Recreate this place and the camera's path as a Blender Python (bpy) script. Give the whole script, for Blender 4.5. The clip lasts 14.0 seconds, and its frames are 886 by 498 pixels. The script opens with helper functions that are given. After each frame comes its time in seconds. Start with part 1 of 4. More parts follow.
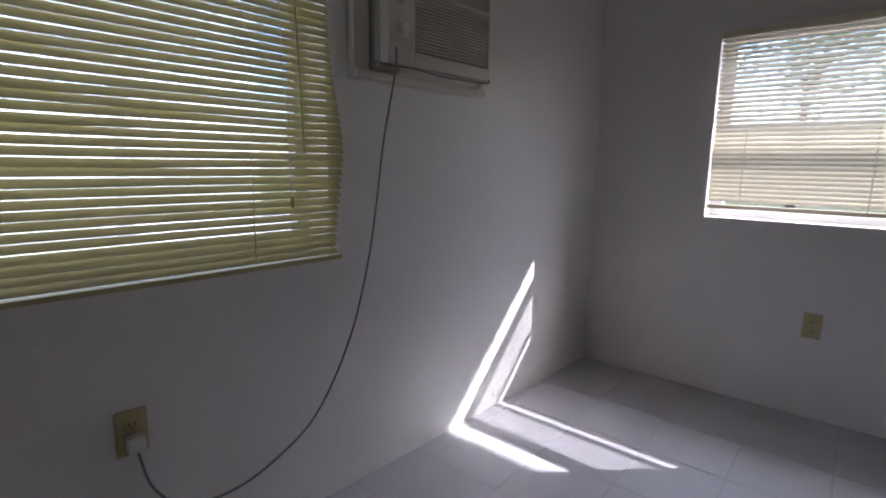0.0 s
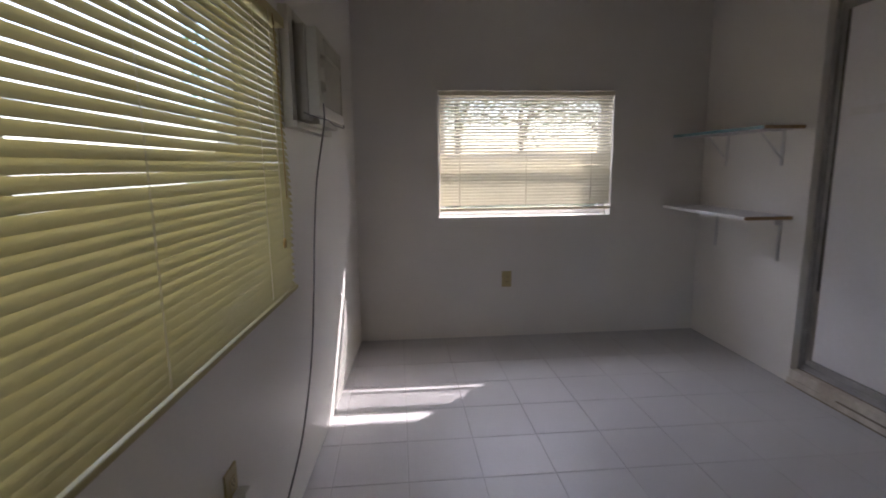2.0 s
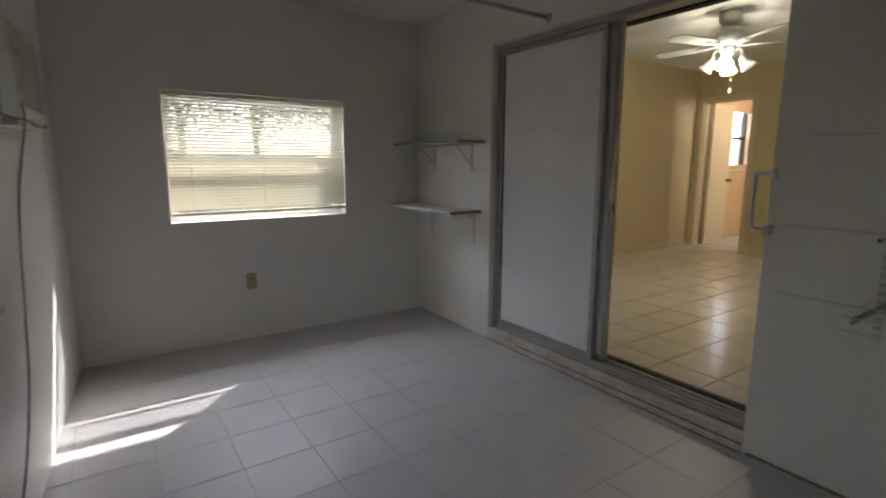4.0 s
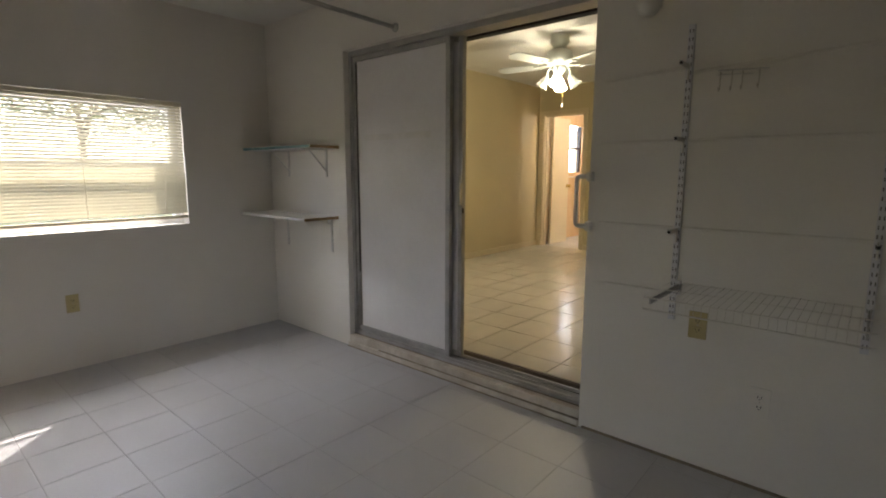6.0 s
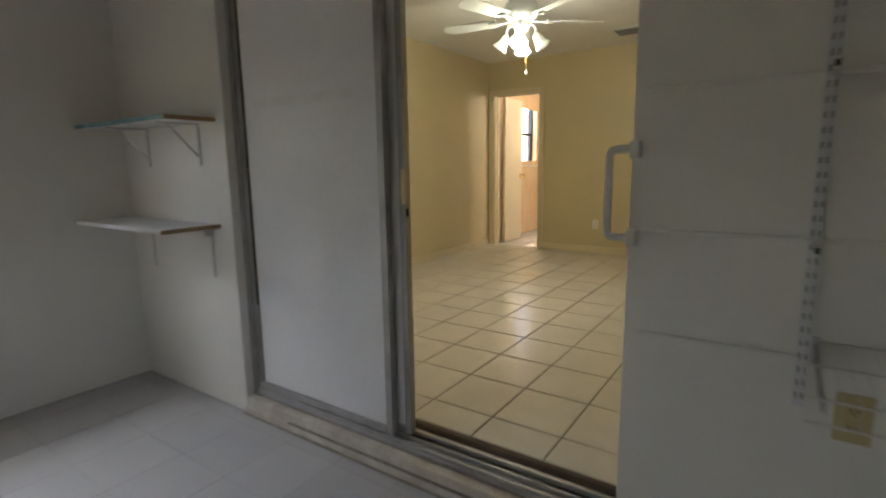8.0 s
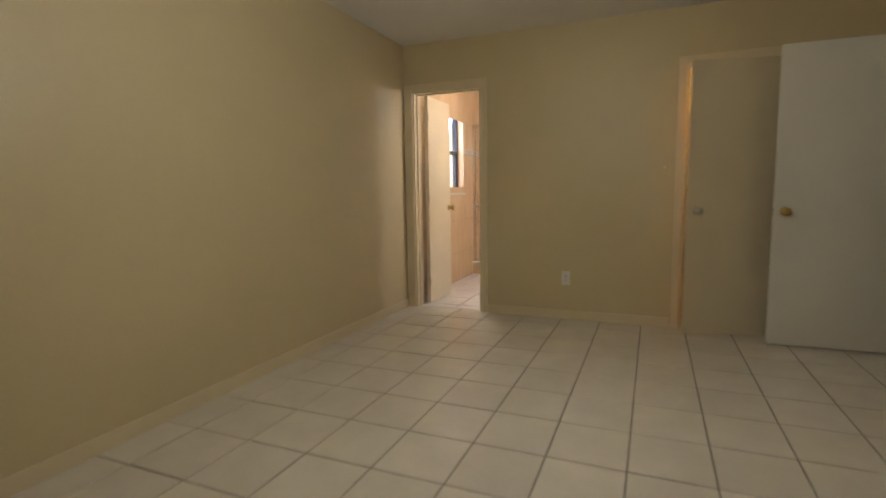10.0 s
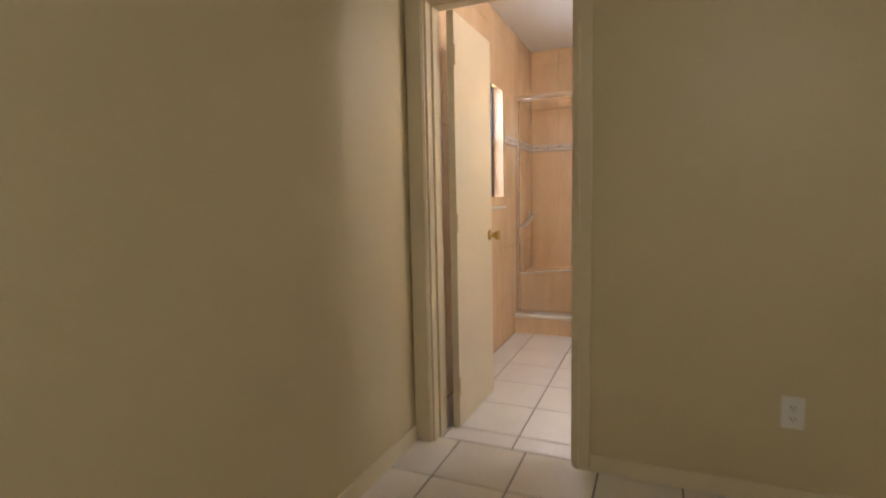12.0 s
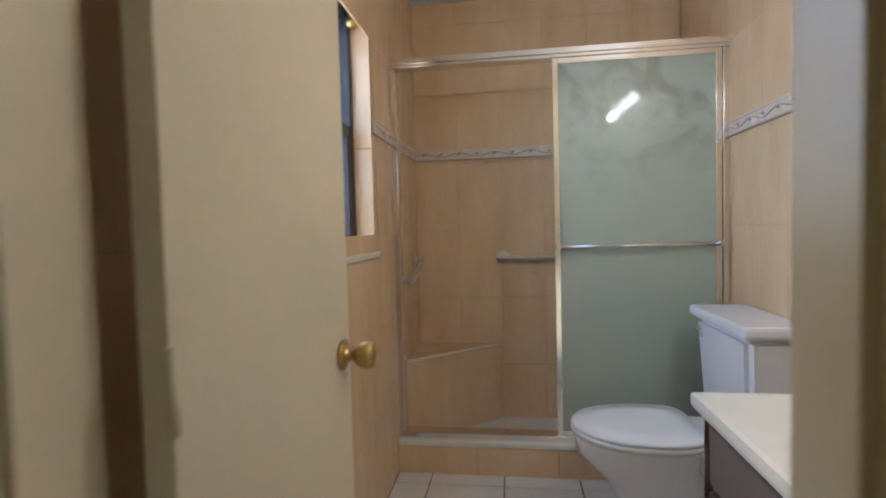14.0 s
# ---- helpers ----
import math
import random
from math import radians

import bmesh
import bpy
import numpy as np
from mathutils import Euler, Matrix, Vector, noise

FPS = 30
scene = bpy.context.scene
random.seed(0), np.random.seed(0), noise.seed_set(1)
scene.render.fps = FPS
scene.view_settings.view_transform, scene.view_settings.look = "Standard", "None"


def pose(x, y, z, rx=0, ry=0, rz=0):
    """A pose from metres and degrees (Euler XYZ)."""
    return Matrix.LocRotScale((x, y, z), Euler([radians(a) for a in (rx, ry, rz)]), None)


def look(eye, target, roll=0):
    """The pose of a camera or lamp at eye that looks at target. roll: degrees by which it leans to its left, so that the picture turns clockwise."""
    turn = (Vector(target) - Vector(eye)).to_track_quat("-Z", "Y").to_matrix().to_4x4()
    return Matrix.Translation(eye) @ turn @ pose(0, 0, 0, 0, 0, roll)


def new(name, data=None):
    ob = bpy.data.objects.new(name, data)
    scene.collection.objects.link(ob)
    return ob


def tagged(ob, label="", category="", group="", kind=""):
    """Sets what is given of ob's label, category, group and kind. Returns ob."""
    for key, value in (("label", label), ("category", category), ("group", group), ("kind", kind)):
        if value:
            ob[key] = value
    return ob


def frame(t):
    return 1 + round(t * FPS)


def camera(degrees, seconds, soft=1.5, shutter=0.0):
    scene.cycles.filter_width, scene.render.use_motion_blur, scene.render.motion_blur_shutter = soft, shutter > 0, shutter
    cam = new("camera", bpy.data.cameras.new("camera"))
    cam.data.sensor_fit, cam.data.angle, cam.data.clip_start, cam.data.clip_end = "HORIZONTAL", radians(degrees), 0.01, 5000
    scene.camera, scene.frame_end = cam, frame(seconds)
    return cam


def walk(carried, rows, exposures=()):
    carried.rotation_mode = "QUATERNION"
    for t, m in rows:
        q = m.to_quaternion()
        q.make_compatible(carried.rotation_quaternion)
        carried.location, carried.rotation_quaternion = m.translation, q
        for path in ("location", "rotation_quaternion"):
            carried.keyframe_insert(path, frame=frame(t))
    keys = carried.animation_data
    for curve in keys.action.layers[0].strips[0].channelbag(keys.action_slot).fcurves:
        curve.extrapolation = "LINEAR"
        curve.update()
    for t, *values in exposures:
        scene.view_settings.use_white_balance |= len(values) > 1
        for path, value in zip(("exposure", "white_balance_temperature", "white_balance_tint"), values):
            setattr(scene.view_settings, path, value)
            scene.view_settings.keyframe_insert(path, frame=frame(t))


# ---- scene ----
cam = camera(83.1, 14.0, soft=1.9, shutter=0.5)
PATH = [
    (0, (1.243, -2.723, 1.128), (-0.023, -1.213, 0.79), 0.8),
    (0.5, (0.916, -2.852, 1.133), (0.01, -1.106, 0.768), 1.0),
    (1, (0.728, -3.058, 1.175), (0.274, -1.158, 0.747), 0.8),
    (1.5, (0.566, -3.304, 1.226), (0.497, -1.342, 0.844), -0.5),
    (2, (0.358, -3.501, 1.248), (0.532, -1.536, 0.919), -0.6),
    (2.5, (0.254, -3.629, 1.261), (0.668, -1.7, 0.929), -0.7),
    (3, (0.266, -3.697, 1.266), (0.94, -1.844, 0.933), -0.5),
    (3.5, (0.317, -3.728, 1.263), (1.207, -1.967, 0.937), -0.3),
    (4, (0.29, -3.752, 1.282), (1.394, -2.119, 0.945), 0.1),
    (4.2, (0.312, -3.753, 1.271), (1.478, -2.16, 0.948), 0.0),
    (6.3, (0.349, -3.823, 1.263), (1.854, -2.543, 0.953), 0.1),
    (6.5, (0.364, -3.797, 1.266), (1.872, -2.522, 0.952), 0.0),
    (7, (0.467, -3.655, 1.242), (2.017, -2.431, 0.925), -0.6),
    (7.5, (0.762, -3.414, 1.229), (2.36, -2.255, 0.909), -1.0),
    (8, (1.18, -3.128, 1.21), (2.811, -2.018, 0.882), -0.8),
    (8.3, (1.385, -2.906, 1.229), (3.091, -1.911, 0.916), -1.1),
    (8.5, (1.563, -2.798, 1.21), (3.306, -1.867, 0.905), -0.9),
    (8.7, (1.771, -2.701, 1.202), (3.537, -1.814, 0.899), -1.2),
    (10.8, (3.898, -1.403, 1.212), (5.741, -0.655, 1.005), -0.5),
    (11, (4.129, -1.299, 1.196), (5.967, -0.536, 0.99), -0.7),
    (11.5, (4.714, -1.042, 1.221), (6.531, -0.231, 1.014), -1.2),
    (12, (5.269, -0.77, 1.246), (7.099, 0.012, 1.055), -1.2),
    (12.5, (5.798, -0.6, 1.266), (7.649, 0.139, 1.097), -1.3),
    (13, (6.308, -0.411, 1.282), (8.203, 0.213, 1.142), -1.3),
    (13.2, (6.459, -0.356, 1.3), (8.381, 0.185, 1.181), -1.7),
    (13.5, (6.722, -0.307, 1.285), (8.667, 0.143, 1.163), -1.4),
    (14, (7.035, -0.237, 1.296), (9.015, 0.034, 1.206), -1.5),
]
walk(cam, [(t, look(eye, target, roll)) for t, eye, target, roll in PATH], [(0, 1.9, 5600, 24), (1.5, 1.9, 6200, 24), (3, 1.88, 6050, 18), (6.5, 2.4, 6700, 14), (8, 2.4, 6200, 12), (8.7, 2.2, 6000, 13), (10.8, 2.05, 5750, 21), (12.5, 1.9, 5600, 20), (14, 1.22, 5000, 10)])

# ---------------- world, sun, large lights ----------------
world = bpy.data.worlds.new("sky")
scene.world = world
world.use_nodes = True
wn = world.node_tree
sky = wn.nodes.new("ShaderNodeTexSky")
sky.sky_type = "NISHITA"
sky.sun_disc = False
SUN_TO = Vector((0.953, 0.91, 1.0)).normalized()
sky.sun_elevation = math.asin(SUN_TO.z)
sky.sun_rotation = math.atan2(SUN_TO.x, SUN_TO.y)
wn.nodes["Background"].inputs["Strength"].default_value = 0.15
wn.links.new(sky.outputs[0], wn.nodes["Background"].inputs["Color"])
sun = new("sun", bpy.data.lights.new("sun", "SUN"))
sun.data.energy, sun.data.angle, sun.data.color = 4.3, radians(0.5), (1.0, 0.95, 0.88)
sun.matrix_world = look(SUN_TO * 20, (0, 0, 0))


def lamp(name, kind, energy, colour, m, size=0.1, size_y=None):
    ob = new(name, bpy.data.lights.new(name, kind))
    ob.data.energy, ob.data.color = energy, colour
    if kind == "AREA":
        ob.data.shape = "RECTANGLE"
        ob.data.size, ob.data.size_y = size, size_y or size
    else:
        ob.data.shadow_soft_size = size
    ob.matrix_world = m
    return ob


lamp("daylight_north", "AREA", 9.0, (0.90, 0.93, 1.0), look((1.25, 0.75, 2.25), (1.0, -1.8, 0.0)), 1.4, 0.5)
# daylight through the side window and the bathroom window
lamp("daylight_west", "AREA", 2.0, (0.93, 0.96, 1.0), look((-0.36, -2.72, 1.30), (2.0, -2.85, 1.2)), 1.8, 0.85)
lamp("daylight_bath", "AREA", 2.5, (0.90, 0.94, 1.0), look((8.67, 0.56, 1.68), (8.75, -1.2, 1.2)), 0.70, 0.90)
lamp("fan_light", "POINT", 4.3, (1.0, 0.91, 0.66), pose(4.78, -1.41, 1.98), 0.07)
lamp("vanity_glow", "POINT", 2.9, (1.0, 0.94, 0.86), pose(7.93, -0.98, 2.06), 0.03)
lamp("hall_lamp", "POINT", 5.2, (1.0, 0.50, 0.12), pose(8.3, -2.295, 2.22), 0.05)

# ---------------- materials ----------------
def mat(name, colour, rough=0.5, metal=0.0, var=0.08, scale=6.0, fine=120.0, bump=0.0, spec=0.5, stretch=(1, 1, 1), island=0.0, trans=0.0, second=None, ramp=(0.35, 0.7)):
    m = bpy.data.materials.new(name)
    m.use_nodes = True
    n, l = m.node_tree.nodes, m.node_tree.links
    b = n["Principled BSDF"]
    b.inputs["Roughness"].default_value = rough
    b.inputs["Metallic"].default_value = metal
    b.inputs["Specular IOR Level"].default_value = spec
    b.inputs["Transmission Weight"].default_value = trans
    mp = n.new("ShaderNodeMapping")
    mp.inputs["Scale"].default_value = stretch
    geo = n.new("ShaderNodeNewGeometry")
    l.new(geo.outputs["Position"], mp.inputs["Vector"])
    big = n.new("ShaderNodeTexNoise")
    big.inputs["Scale"].default_value, big.inputs["Detail"].default_value = scale, 5
    small = n.new("ShaderNodeTexNoise")
    small.inputs["Scale"].default_value, small.inputs["Detail"].default_value = fine, 3
    l.new(mp.outputs[0], big.inputs["Vector"])
    l.new(mp.outputs[0], small.inputs["Vector"])
    cr = n.new("ShaderNodeValToRGB")
    dark = second or tuple(c * (1 - var) for c in colour)
    cr.color_ramp.elements[0].position, cr.color_ramp.elements[1].position = ramp
    cr.color_ramp.elements[0].color = (*dark, 1)
    cr.color_ramp.elements[1].color = (*colour, 1)
    l.new(big.outputs["Fac"], cr.inputs["Fac"])
    mix = n.new("ShaderNodeMix")
    mix.data_type, mix.blend_type = "RGBA", "MULTIPLY"
    mix.inputs["Factor"].default_value = 1.0
    fr = n.new("ShaderNodeMapRange")
    fr.inputs["To Min"].default_value, fr.inputs["To Max"].default_value = 1 - var * 0.6, 1 + var * 0.4
    l.new(small.outputs["Fac"], fr.inputs["Value"])
    l.new(cr.outputs["Color"], mix.inputs["A"])
    last = fr.outputs["Result"]
    if island:
        info = n.new("ShaderNodeObjectInfo")
        ir = n.new("ShaderNodeMapRange")
        ir.inputs["To Min"].default_value, ir.inputs["To Max"].default_value = 1 - island, 1.0
        l.new(info.outputs["Random"], ir.inputs["Value"])
        mu = n.new("ShaderNodeMath")
        mu.operation = "MULTIPLY"
        l.new(last, mu.inputs[0])
        l.new(ir.outputs["Result"], mu.inputs[1])
        last = mu.outputs[0]
    l.new(last, mix.inputs["B"])
    l.new(mix.outputs["Result"], b.inputs["Base Color"])
    rr = n.new("ShaderNodeMapRange")
    rr.inputs["To Min"].default_value, rr.inputs["To Max"].default_value = max(0, rough - 0.08), min(1, rough + 0.08)
    l.new(big.outputs["Fac"], rr.inputs["Value"])
    l.new(rr.outputs["Result"], b.inputs["Roughness"])
    if bump:
        bp = n.new("ShaderNodeBump")
        bp.inputs["Strength"].default_value, bp.inputs["Distance"].default_value = bump, 0.004
        l.new(small.outputs["Fac"], bp.inputs["Height"])
        l.new(bp.outputs["Normal"], b.inputs["Normal"])
    return m


def glow(name, colour, strength):
    m = bpy.data.materials.new(name)
    m.use_nodes = True
    b = m.node_tree.nodes["Principled BSDF"]
    b.inputs["Base Color"].default_value = (*colour, 1)
    b.inputs["Emission Color"].default_value = (*colour, 1)
    b.inputs["Emission Strength"].default_value = strength
    return m


def thin(name, colour, share, rough=0.5):
    """Thin plastic that lets part of the light through."""
    m = mat(name, colour, rough, var=0.10, scale=3.0, fine=60.0)
    n, l = m.node_tree.nodes, m.node_tree.links
    tr = n.new("ShaderNodeBsdfTranslucent")
    tr.inputs["Color"].default_value = (*colour, 1)
    mx = n.new("ShaderNodeMixShader")
    mx.inputs["Fac"].default_value = share
    l.new(n["Principled BSDF"].outputs[0], mx.inputs[1])
    l.new(tr.outputs[0], mx.inputs[2])
    l.new(mx.outputs[0], n["Material Output"].inputs["Surface"])
    return m


def glass(name, colour, rough):
    m = bpy.data.materials.new(name)
    m.use_nodes = True
    n, l = m.node_tree.nodes, m.node_tree.links
    b = n["Principled BSDF"]
    b.inputs["Base Color"].default_value = (*colour, 1)
    b.inputs["Roughness"].default_value = rough
    b.inputs["Transmission Weight"].default_value = 1.0
    b.inputs["IOR"].default_value = 1.1
    return m


M_WHITE = mat("white_wall_paint", (0.82, 0.785, 0.73), 0.42, var=0.05, scale=1.8, fine=90, bump=0.25)
M_YELLOW = mat("cream_yellow_wall_paint", (0.65, 0.55, 0.33), 0.45, var=0.05, scale=1.5, fine=90, bump=0.1)
M_CEIL = mat("white_ceiling_paint", (0.80, 0.79, 0.75), 0.8, var=0.05, scale=2.0, fine=140, bump=0.5)
M_TRIM = mat("cream_trim_gloss", (0.72, 0.62, 0.42), 0.34, var=0.025, scale=4, fine=60, bump=0.1)
M_DOORC = mat("cream_door_paint", (0.70, 0.61, 0.42), 0.33, var=0.06, scale=2.5, fine=70, bump=0.12)
M_DOORW = mat("white_door_paint", (0.80, 0.78, 0.72), 0.35, var=0.05, scale=2.5, fine=70, bump=0.1)
M_PANEL = mat("white_scuffed_panel", (0.84, 0.82, 0.82), 0.4, var=0.08, scale=2.2, fine=40, bump=0.2)
M_TILE1 = mat("white_porch_tile", (0.54, 0.522, 0.518), 0.42, var=0.06, scale=3, fine=70, bump=0.12, island=0.03)
M_GROUT1 = mat("pale_grout", (0.50, 0.483, 0.474), 0.85, var=0.2, scale=3, fine=80)
M_TILE2 = mat("cream_floor_tile", (0.74, 0.69, 0.60), 0.20, var=0.08, scale=5, fine=50, bump=0.06, island=0.06)
M_GROUT2 = mat("brown_grout", (0.16, 0.12, 0.09), 0.9, var=0.3, scale=6, fine=80)
M_TILEB = mat("white_bath_floor_tile", (0.80, 0.78, 0.75), 0.2, var=0.05, scale=5, fine=50, island=0.05)
M_BEIGE = mat("peach_wall_tile", (0.80, 0.595, 0.37), 0.18, var=0.12, scale=7.0, fine=40, stretch=(1, 1, 0.3), island=0.025, second=(0.72, 0.505, 0.29))
M_GROUTB = mat("peach_grout", (0.70, 0.50, 0.31), 0.8, var=0.15)
M_BORDER = mat("white_relief_border", (0.78, 0.68, 0.58), 0.25, var=0.1, scale=20, fine=80)
M_RELIEF = mat("grey_relief_line", (0.42, 0.33, 0.27), 0.4)
M_ALU = mat("dull_aluminium", (0.50, 0.49, 0.48), 0.45, 0.55, var=0.2, scale=9, fine=90, bump=0.1)
M_CHROME = mat("bright_chrome", (0.82, 0.81, 0.80), 0.14, 1.0, var=0.06, scale=8)
M_STEEL = mat("brushed_steel", (0.62, 0.58, 0.52), 0.3, 1.0, var=0.1, scale=20)
M_BRASS = mat("aged_brass", (0.55, 0.38, 0.12), 0.3, 1.0, var=0.2, scale=30)
M_DARKB = mat("dark_bronze_frame", (0.035, 0.032, 0.035), 0.4, 0.3, var=0.2)
M_DARK = mat("black_gap", (0.02, 0.015, 0.012), 0.8)
M_BLIND = thin("yellowed_blind_slat", (0.53, 0.46, 0.215), 0.08)
M_BLINDB = thin("cream_blind_slat", (0.80, 0.745, 0.58), 0.15)
M_CORD = mat("pale_cord", (0.70, 0.62, 0.45), 0.7)
M_WAND = mat("amber_wand", (0.45, 0.28, 0.08), 0.3)
M_AC = mat("aged_cream_plastic", (0.70, 0.66, 0.56), 0.45, var=0.10, scale=6, fine=80)
M_ACDARK = mat("grille_shadow_plastic", (0.10, 0.09, 0.075), 0.6)
# M_AC's plastic again, darkened: the cabinet's shade is put into the colour
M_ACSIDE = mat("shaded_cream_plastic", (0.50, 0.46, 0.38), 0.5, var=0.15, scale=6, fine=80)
M_TAPE = mat("yellowed_tape", (0.835, 0.81, 0.785), 0.45, var=0.12, scale=8, fine=60)
M_SEAM = mat("brown_dirt_caulk", (0.33, 0.27, 0.205), 0.85, var=0.35, scale=14, fine=70, bump=0.4)
M_CABLE = mat("grey_cable", (0.19, 0.18, 0.17), 0.5)
M_OUTY = mat("almond_plastic", (0.55, 0.45, 0.22), 0.35, var=0.08)
M_OUTW = mat("white_plastic", (0.80, 0.77, 0.72), 0.3, var=0.05)
M_SHELFG = mat("teal_edged_shelf", (0.20, 0.34, 0.36), 0.25, var=0.15, scale=10)
M_SHELFW = mat("white_laminate", (0.76, 0.74, 0.72), 0.35, var=0.06)
M_EDGE = mat("raw_chipboard_edge", (0.40, 0.25, 0.11), 0.7, var=0.3, scale=60)
M_BRKT = mat("white_bracket", (0.66, 0.64, 0.62), 0.4, 0.2)
M_WIRE = mat("white_coated_wire", (0.80, 0.765, 0.70), 0.4)
M_STDR = mat("white_slotted_rail", (0.72, 0.71, 0.73), 0.35)
M_SILL = mat("worn_painted_sill", (0.72, 0.67, 0.58), 0.6, var=0.3, scale=9, fine=50, bump=0.5, second=(0.54, 0.47, 0.38))
M_FAN = mat("white_enamel", (0.66, 0.69, 0.65), 0.35, var=0.06)
M_LIT = glow("lit_glass_shade", (1.0, 0.94, 0.76), 5.0)
M_SHADE = thin("frosted_glass_shade", (0.66, 0.68, 0.64), 0.2, 0.2)
M_VAN = glow("vanity_bulb", (1.0, 0.88, 0.70), 14.0)
M_AMBER = glow("lit_amber_glass", (1.0, 0.72, 0.35), 4.0)
M_CERAM = mat("white_porcelain", (0.84, 0.84, 0.86), 0.10, var=0.03, spec=0.6)
M_COUNTER = mat("cream_cultured_marble", (0.82, 0.78, 0.68), 0.2, var=0.06, scale=7)
M_CABIN = mat("taupe_cabinet", (0.17, 0.13, 0.115), 0.45, var=0.12, scale=6)
M_FROST = bpy.data.materials.new("frosted_shower_glass")
M_FROST.use_nodes = True
_n, _l = M_FROST.node_tree.nodes, M_FROST.node_tree.links
_b = _n["Principled BSDF"]
_b.inputs["Base Color"].default_value = (0.60, 0.68, 0.60, 1)
_b.inputs["Roughness"].default_value = 0.5
_b.inputs["Transmission Weight"].default_value = 0.65
_b.inputs["Coat Weight"].default_value = 0.6
_b.inputs["Coat Roughness"].default_value = 0.035
_b.inputs["IOR"].default_value = 1.3
_t = _n.new("ShaderNodeTexNoise")
_t.inputs["Scale"].default_value, _t.inputs["Detail"].default_value = 5.0, 6
_c = _n.new("ShaderNodeValToRGB")
_t.inputs["Distortion"].default_value = 1.2
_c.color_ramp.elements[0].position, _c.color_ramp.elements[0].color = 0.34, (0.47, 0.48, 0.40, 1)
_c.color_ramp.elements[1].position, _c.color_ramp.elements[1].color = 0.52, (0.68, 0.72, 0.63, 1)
_g = _n.new("ShaderNodeNewGeometry")
_l.new(_g.outputs["Position"], _t.inputs["Vector"])
_l.new(_t.outputs["Fac"], _c.inputs["Fac"])
_s = _n.new("ShaderNodeSeparateXYZ")
_l.new(_g.outputs["Position"], _s.inputs[0])
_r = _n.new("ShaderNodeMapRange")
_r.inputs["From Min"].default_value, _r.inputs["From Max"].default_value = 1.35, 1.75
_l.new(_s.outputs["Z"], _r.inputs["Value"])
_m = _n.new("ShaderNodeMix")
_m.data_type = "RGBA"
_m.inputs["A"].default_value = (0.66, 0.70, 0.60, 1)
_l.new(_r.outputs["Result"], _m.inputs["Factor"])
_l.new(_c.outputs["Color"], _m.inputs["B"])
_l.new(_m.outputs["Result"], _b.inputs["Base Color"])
M_PANE = glass("window_glass", (0.95, 0.97, 0.96), 0.0)
# partly transparent dark sheet, only there to weaken the sun behind the blind
M_DIMMER = bpy.data.materials.new("sun_dimmer_sheet")
M_DIMMER.use_nodes = True
_n, _l = M_DIMMER.node_tree.nodes, M_DIMMER.node_tree.links
_n["Principled BSDF"].inputs["Base Color"].default_value = (0.10, 0.10, 0.10, 1)
_tr = _n.new("ShaderNodeBsdfTransparent")
_mx = _n.new("ShaderNodeMixShader")
_mx.inputs["Fac"].default_value = 0.25
_l.new(_tr.outputs[0], _mx.inputs[1])
_l.new(_n["Principled BSDF"].outputs[0], _mx.inputs[2])
_l.new(_mx.outputs[0], _n["Material Output"].inputs["Surface"])
M_GRASS = mat("dry_lawn", (0.16, 0.18, 0.06), 0.9, var=0.4, scale=2, fine=30)
M_STUCCO = mat("pale_stucco", (0.55, 0.53, 0.52), 0.85, var=0.1, scale=2, fine=60, bump=0.4)
M_ROOF = mat("grey_shingle", (0.18, 0.17, 0.165), 0.9, var=0.2)
M_LEAF = thin("green_leaf", (0.12, 0.19, 0.07), 0.55, 0.5)
M_BARK = mat("grey_bark", (0.16, 0.12, 0.09), 0.9, var=0.4, scale=15, bump=0.6)


# ---------------- building helpers ----------------
def bm_box(bm, x0, x1, y0, y1, z0, z1, m=None):
    v = [bm.verts.new((x, y, z)) for x in (x0, x1) for y in (y0, y1) for z in (z0, z1)]
    if m is not None:
        for q in v:
            q.co = m @ q.co
    for f in ((0, 1, 3, 2), (4, 6, 7, 5), (0, 4, 5, 1), (2, 3, 7, 6), (0, 2, 6, 4), (1, 5, 7, 3)):
        bm.faces.new([v[i] for i in f])
    return v


def boxes(*rows, m=None, bevel=0.0):
    bm = bmesh.new()
    for r in rows:
        r = (min(r[0], r[1]), max(r[0], r[1]), min(r[2], r[3]), max(r[2], r[3]), min(r[4], r[5]), max(r[4], r[5]))
        bm_box(bm, *r, m=m)
    if bevel:
        bmesh.ops.bevel(bm, geom=bm.edges[:], offset=bevel, segments=2, affect="EDGES", profile=0.6)
    bmesh.ops.recalc_face_normals(bm, faces=bm.faces[:])
    return bm


def tube(points, r, sides=8, bm=None, cap=True, closed=False):
    bm = bm or bmesh.new()
    pts = [Vector(p) for p in points]
    rings = []
    for i, p in enumerate(pts):
        a, b = pts[max(i - 1, 0)], pts[min(i + 1, len(pts) - 1)]
        d = (b - a).normalized()
        up = Vector((0, 0, 1)) if abs(d.z) < 0.9 else Vector((1, 0, 0))
        u = d.cross(up).normalized()
        w = d.cross(u)
        rad = r[i] if isinstance(r, (list, tuple)) else r
        rings.append([bm.verts.new(p + (u * math.cos(k * math.tau / sides) + w * math.sin(k * math.tau / sides)) * rad) for k in range(sides)])
    for q, s in zip(rings, rings[1:]):
        for k in range(sides):
            f = bm.faces.new((q[k], q[(k + 1) % sides], s[(k + 1) % sides], s[k]))
            f.smooth = True
    if cap:
        bm.faces.new(rings[0][::-1])
        bm.faces.new(rings[-1])
    return bm


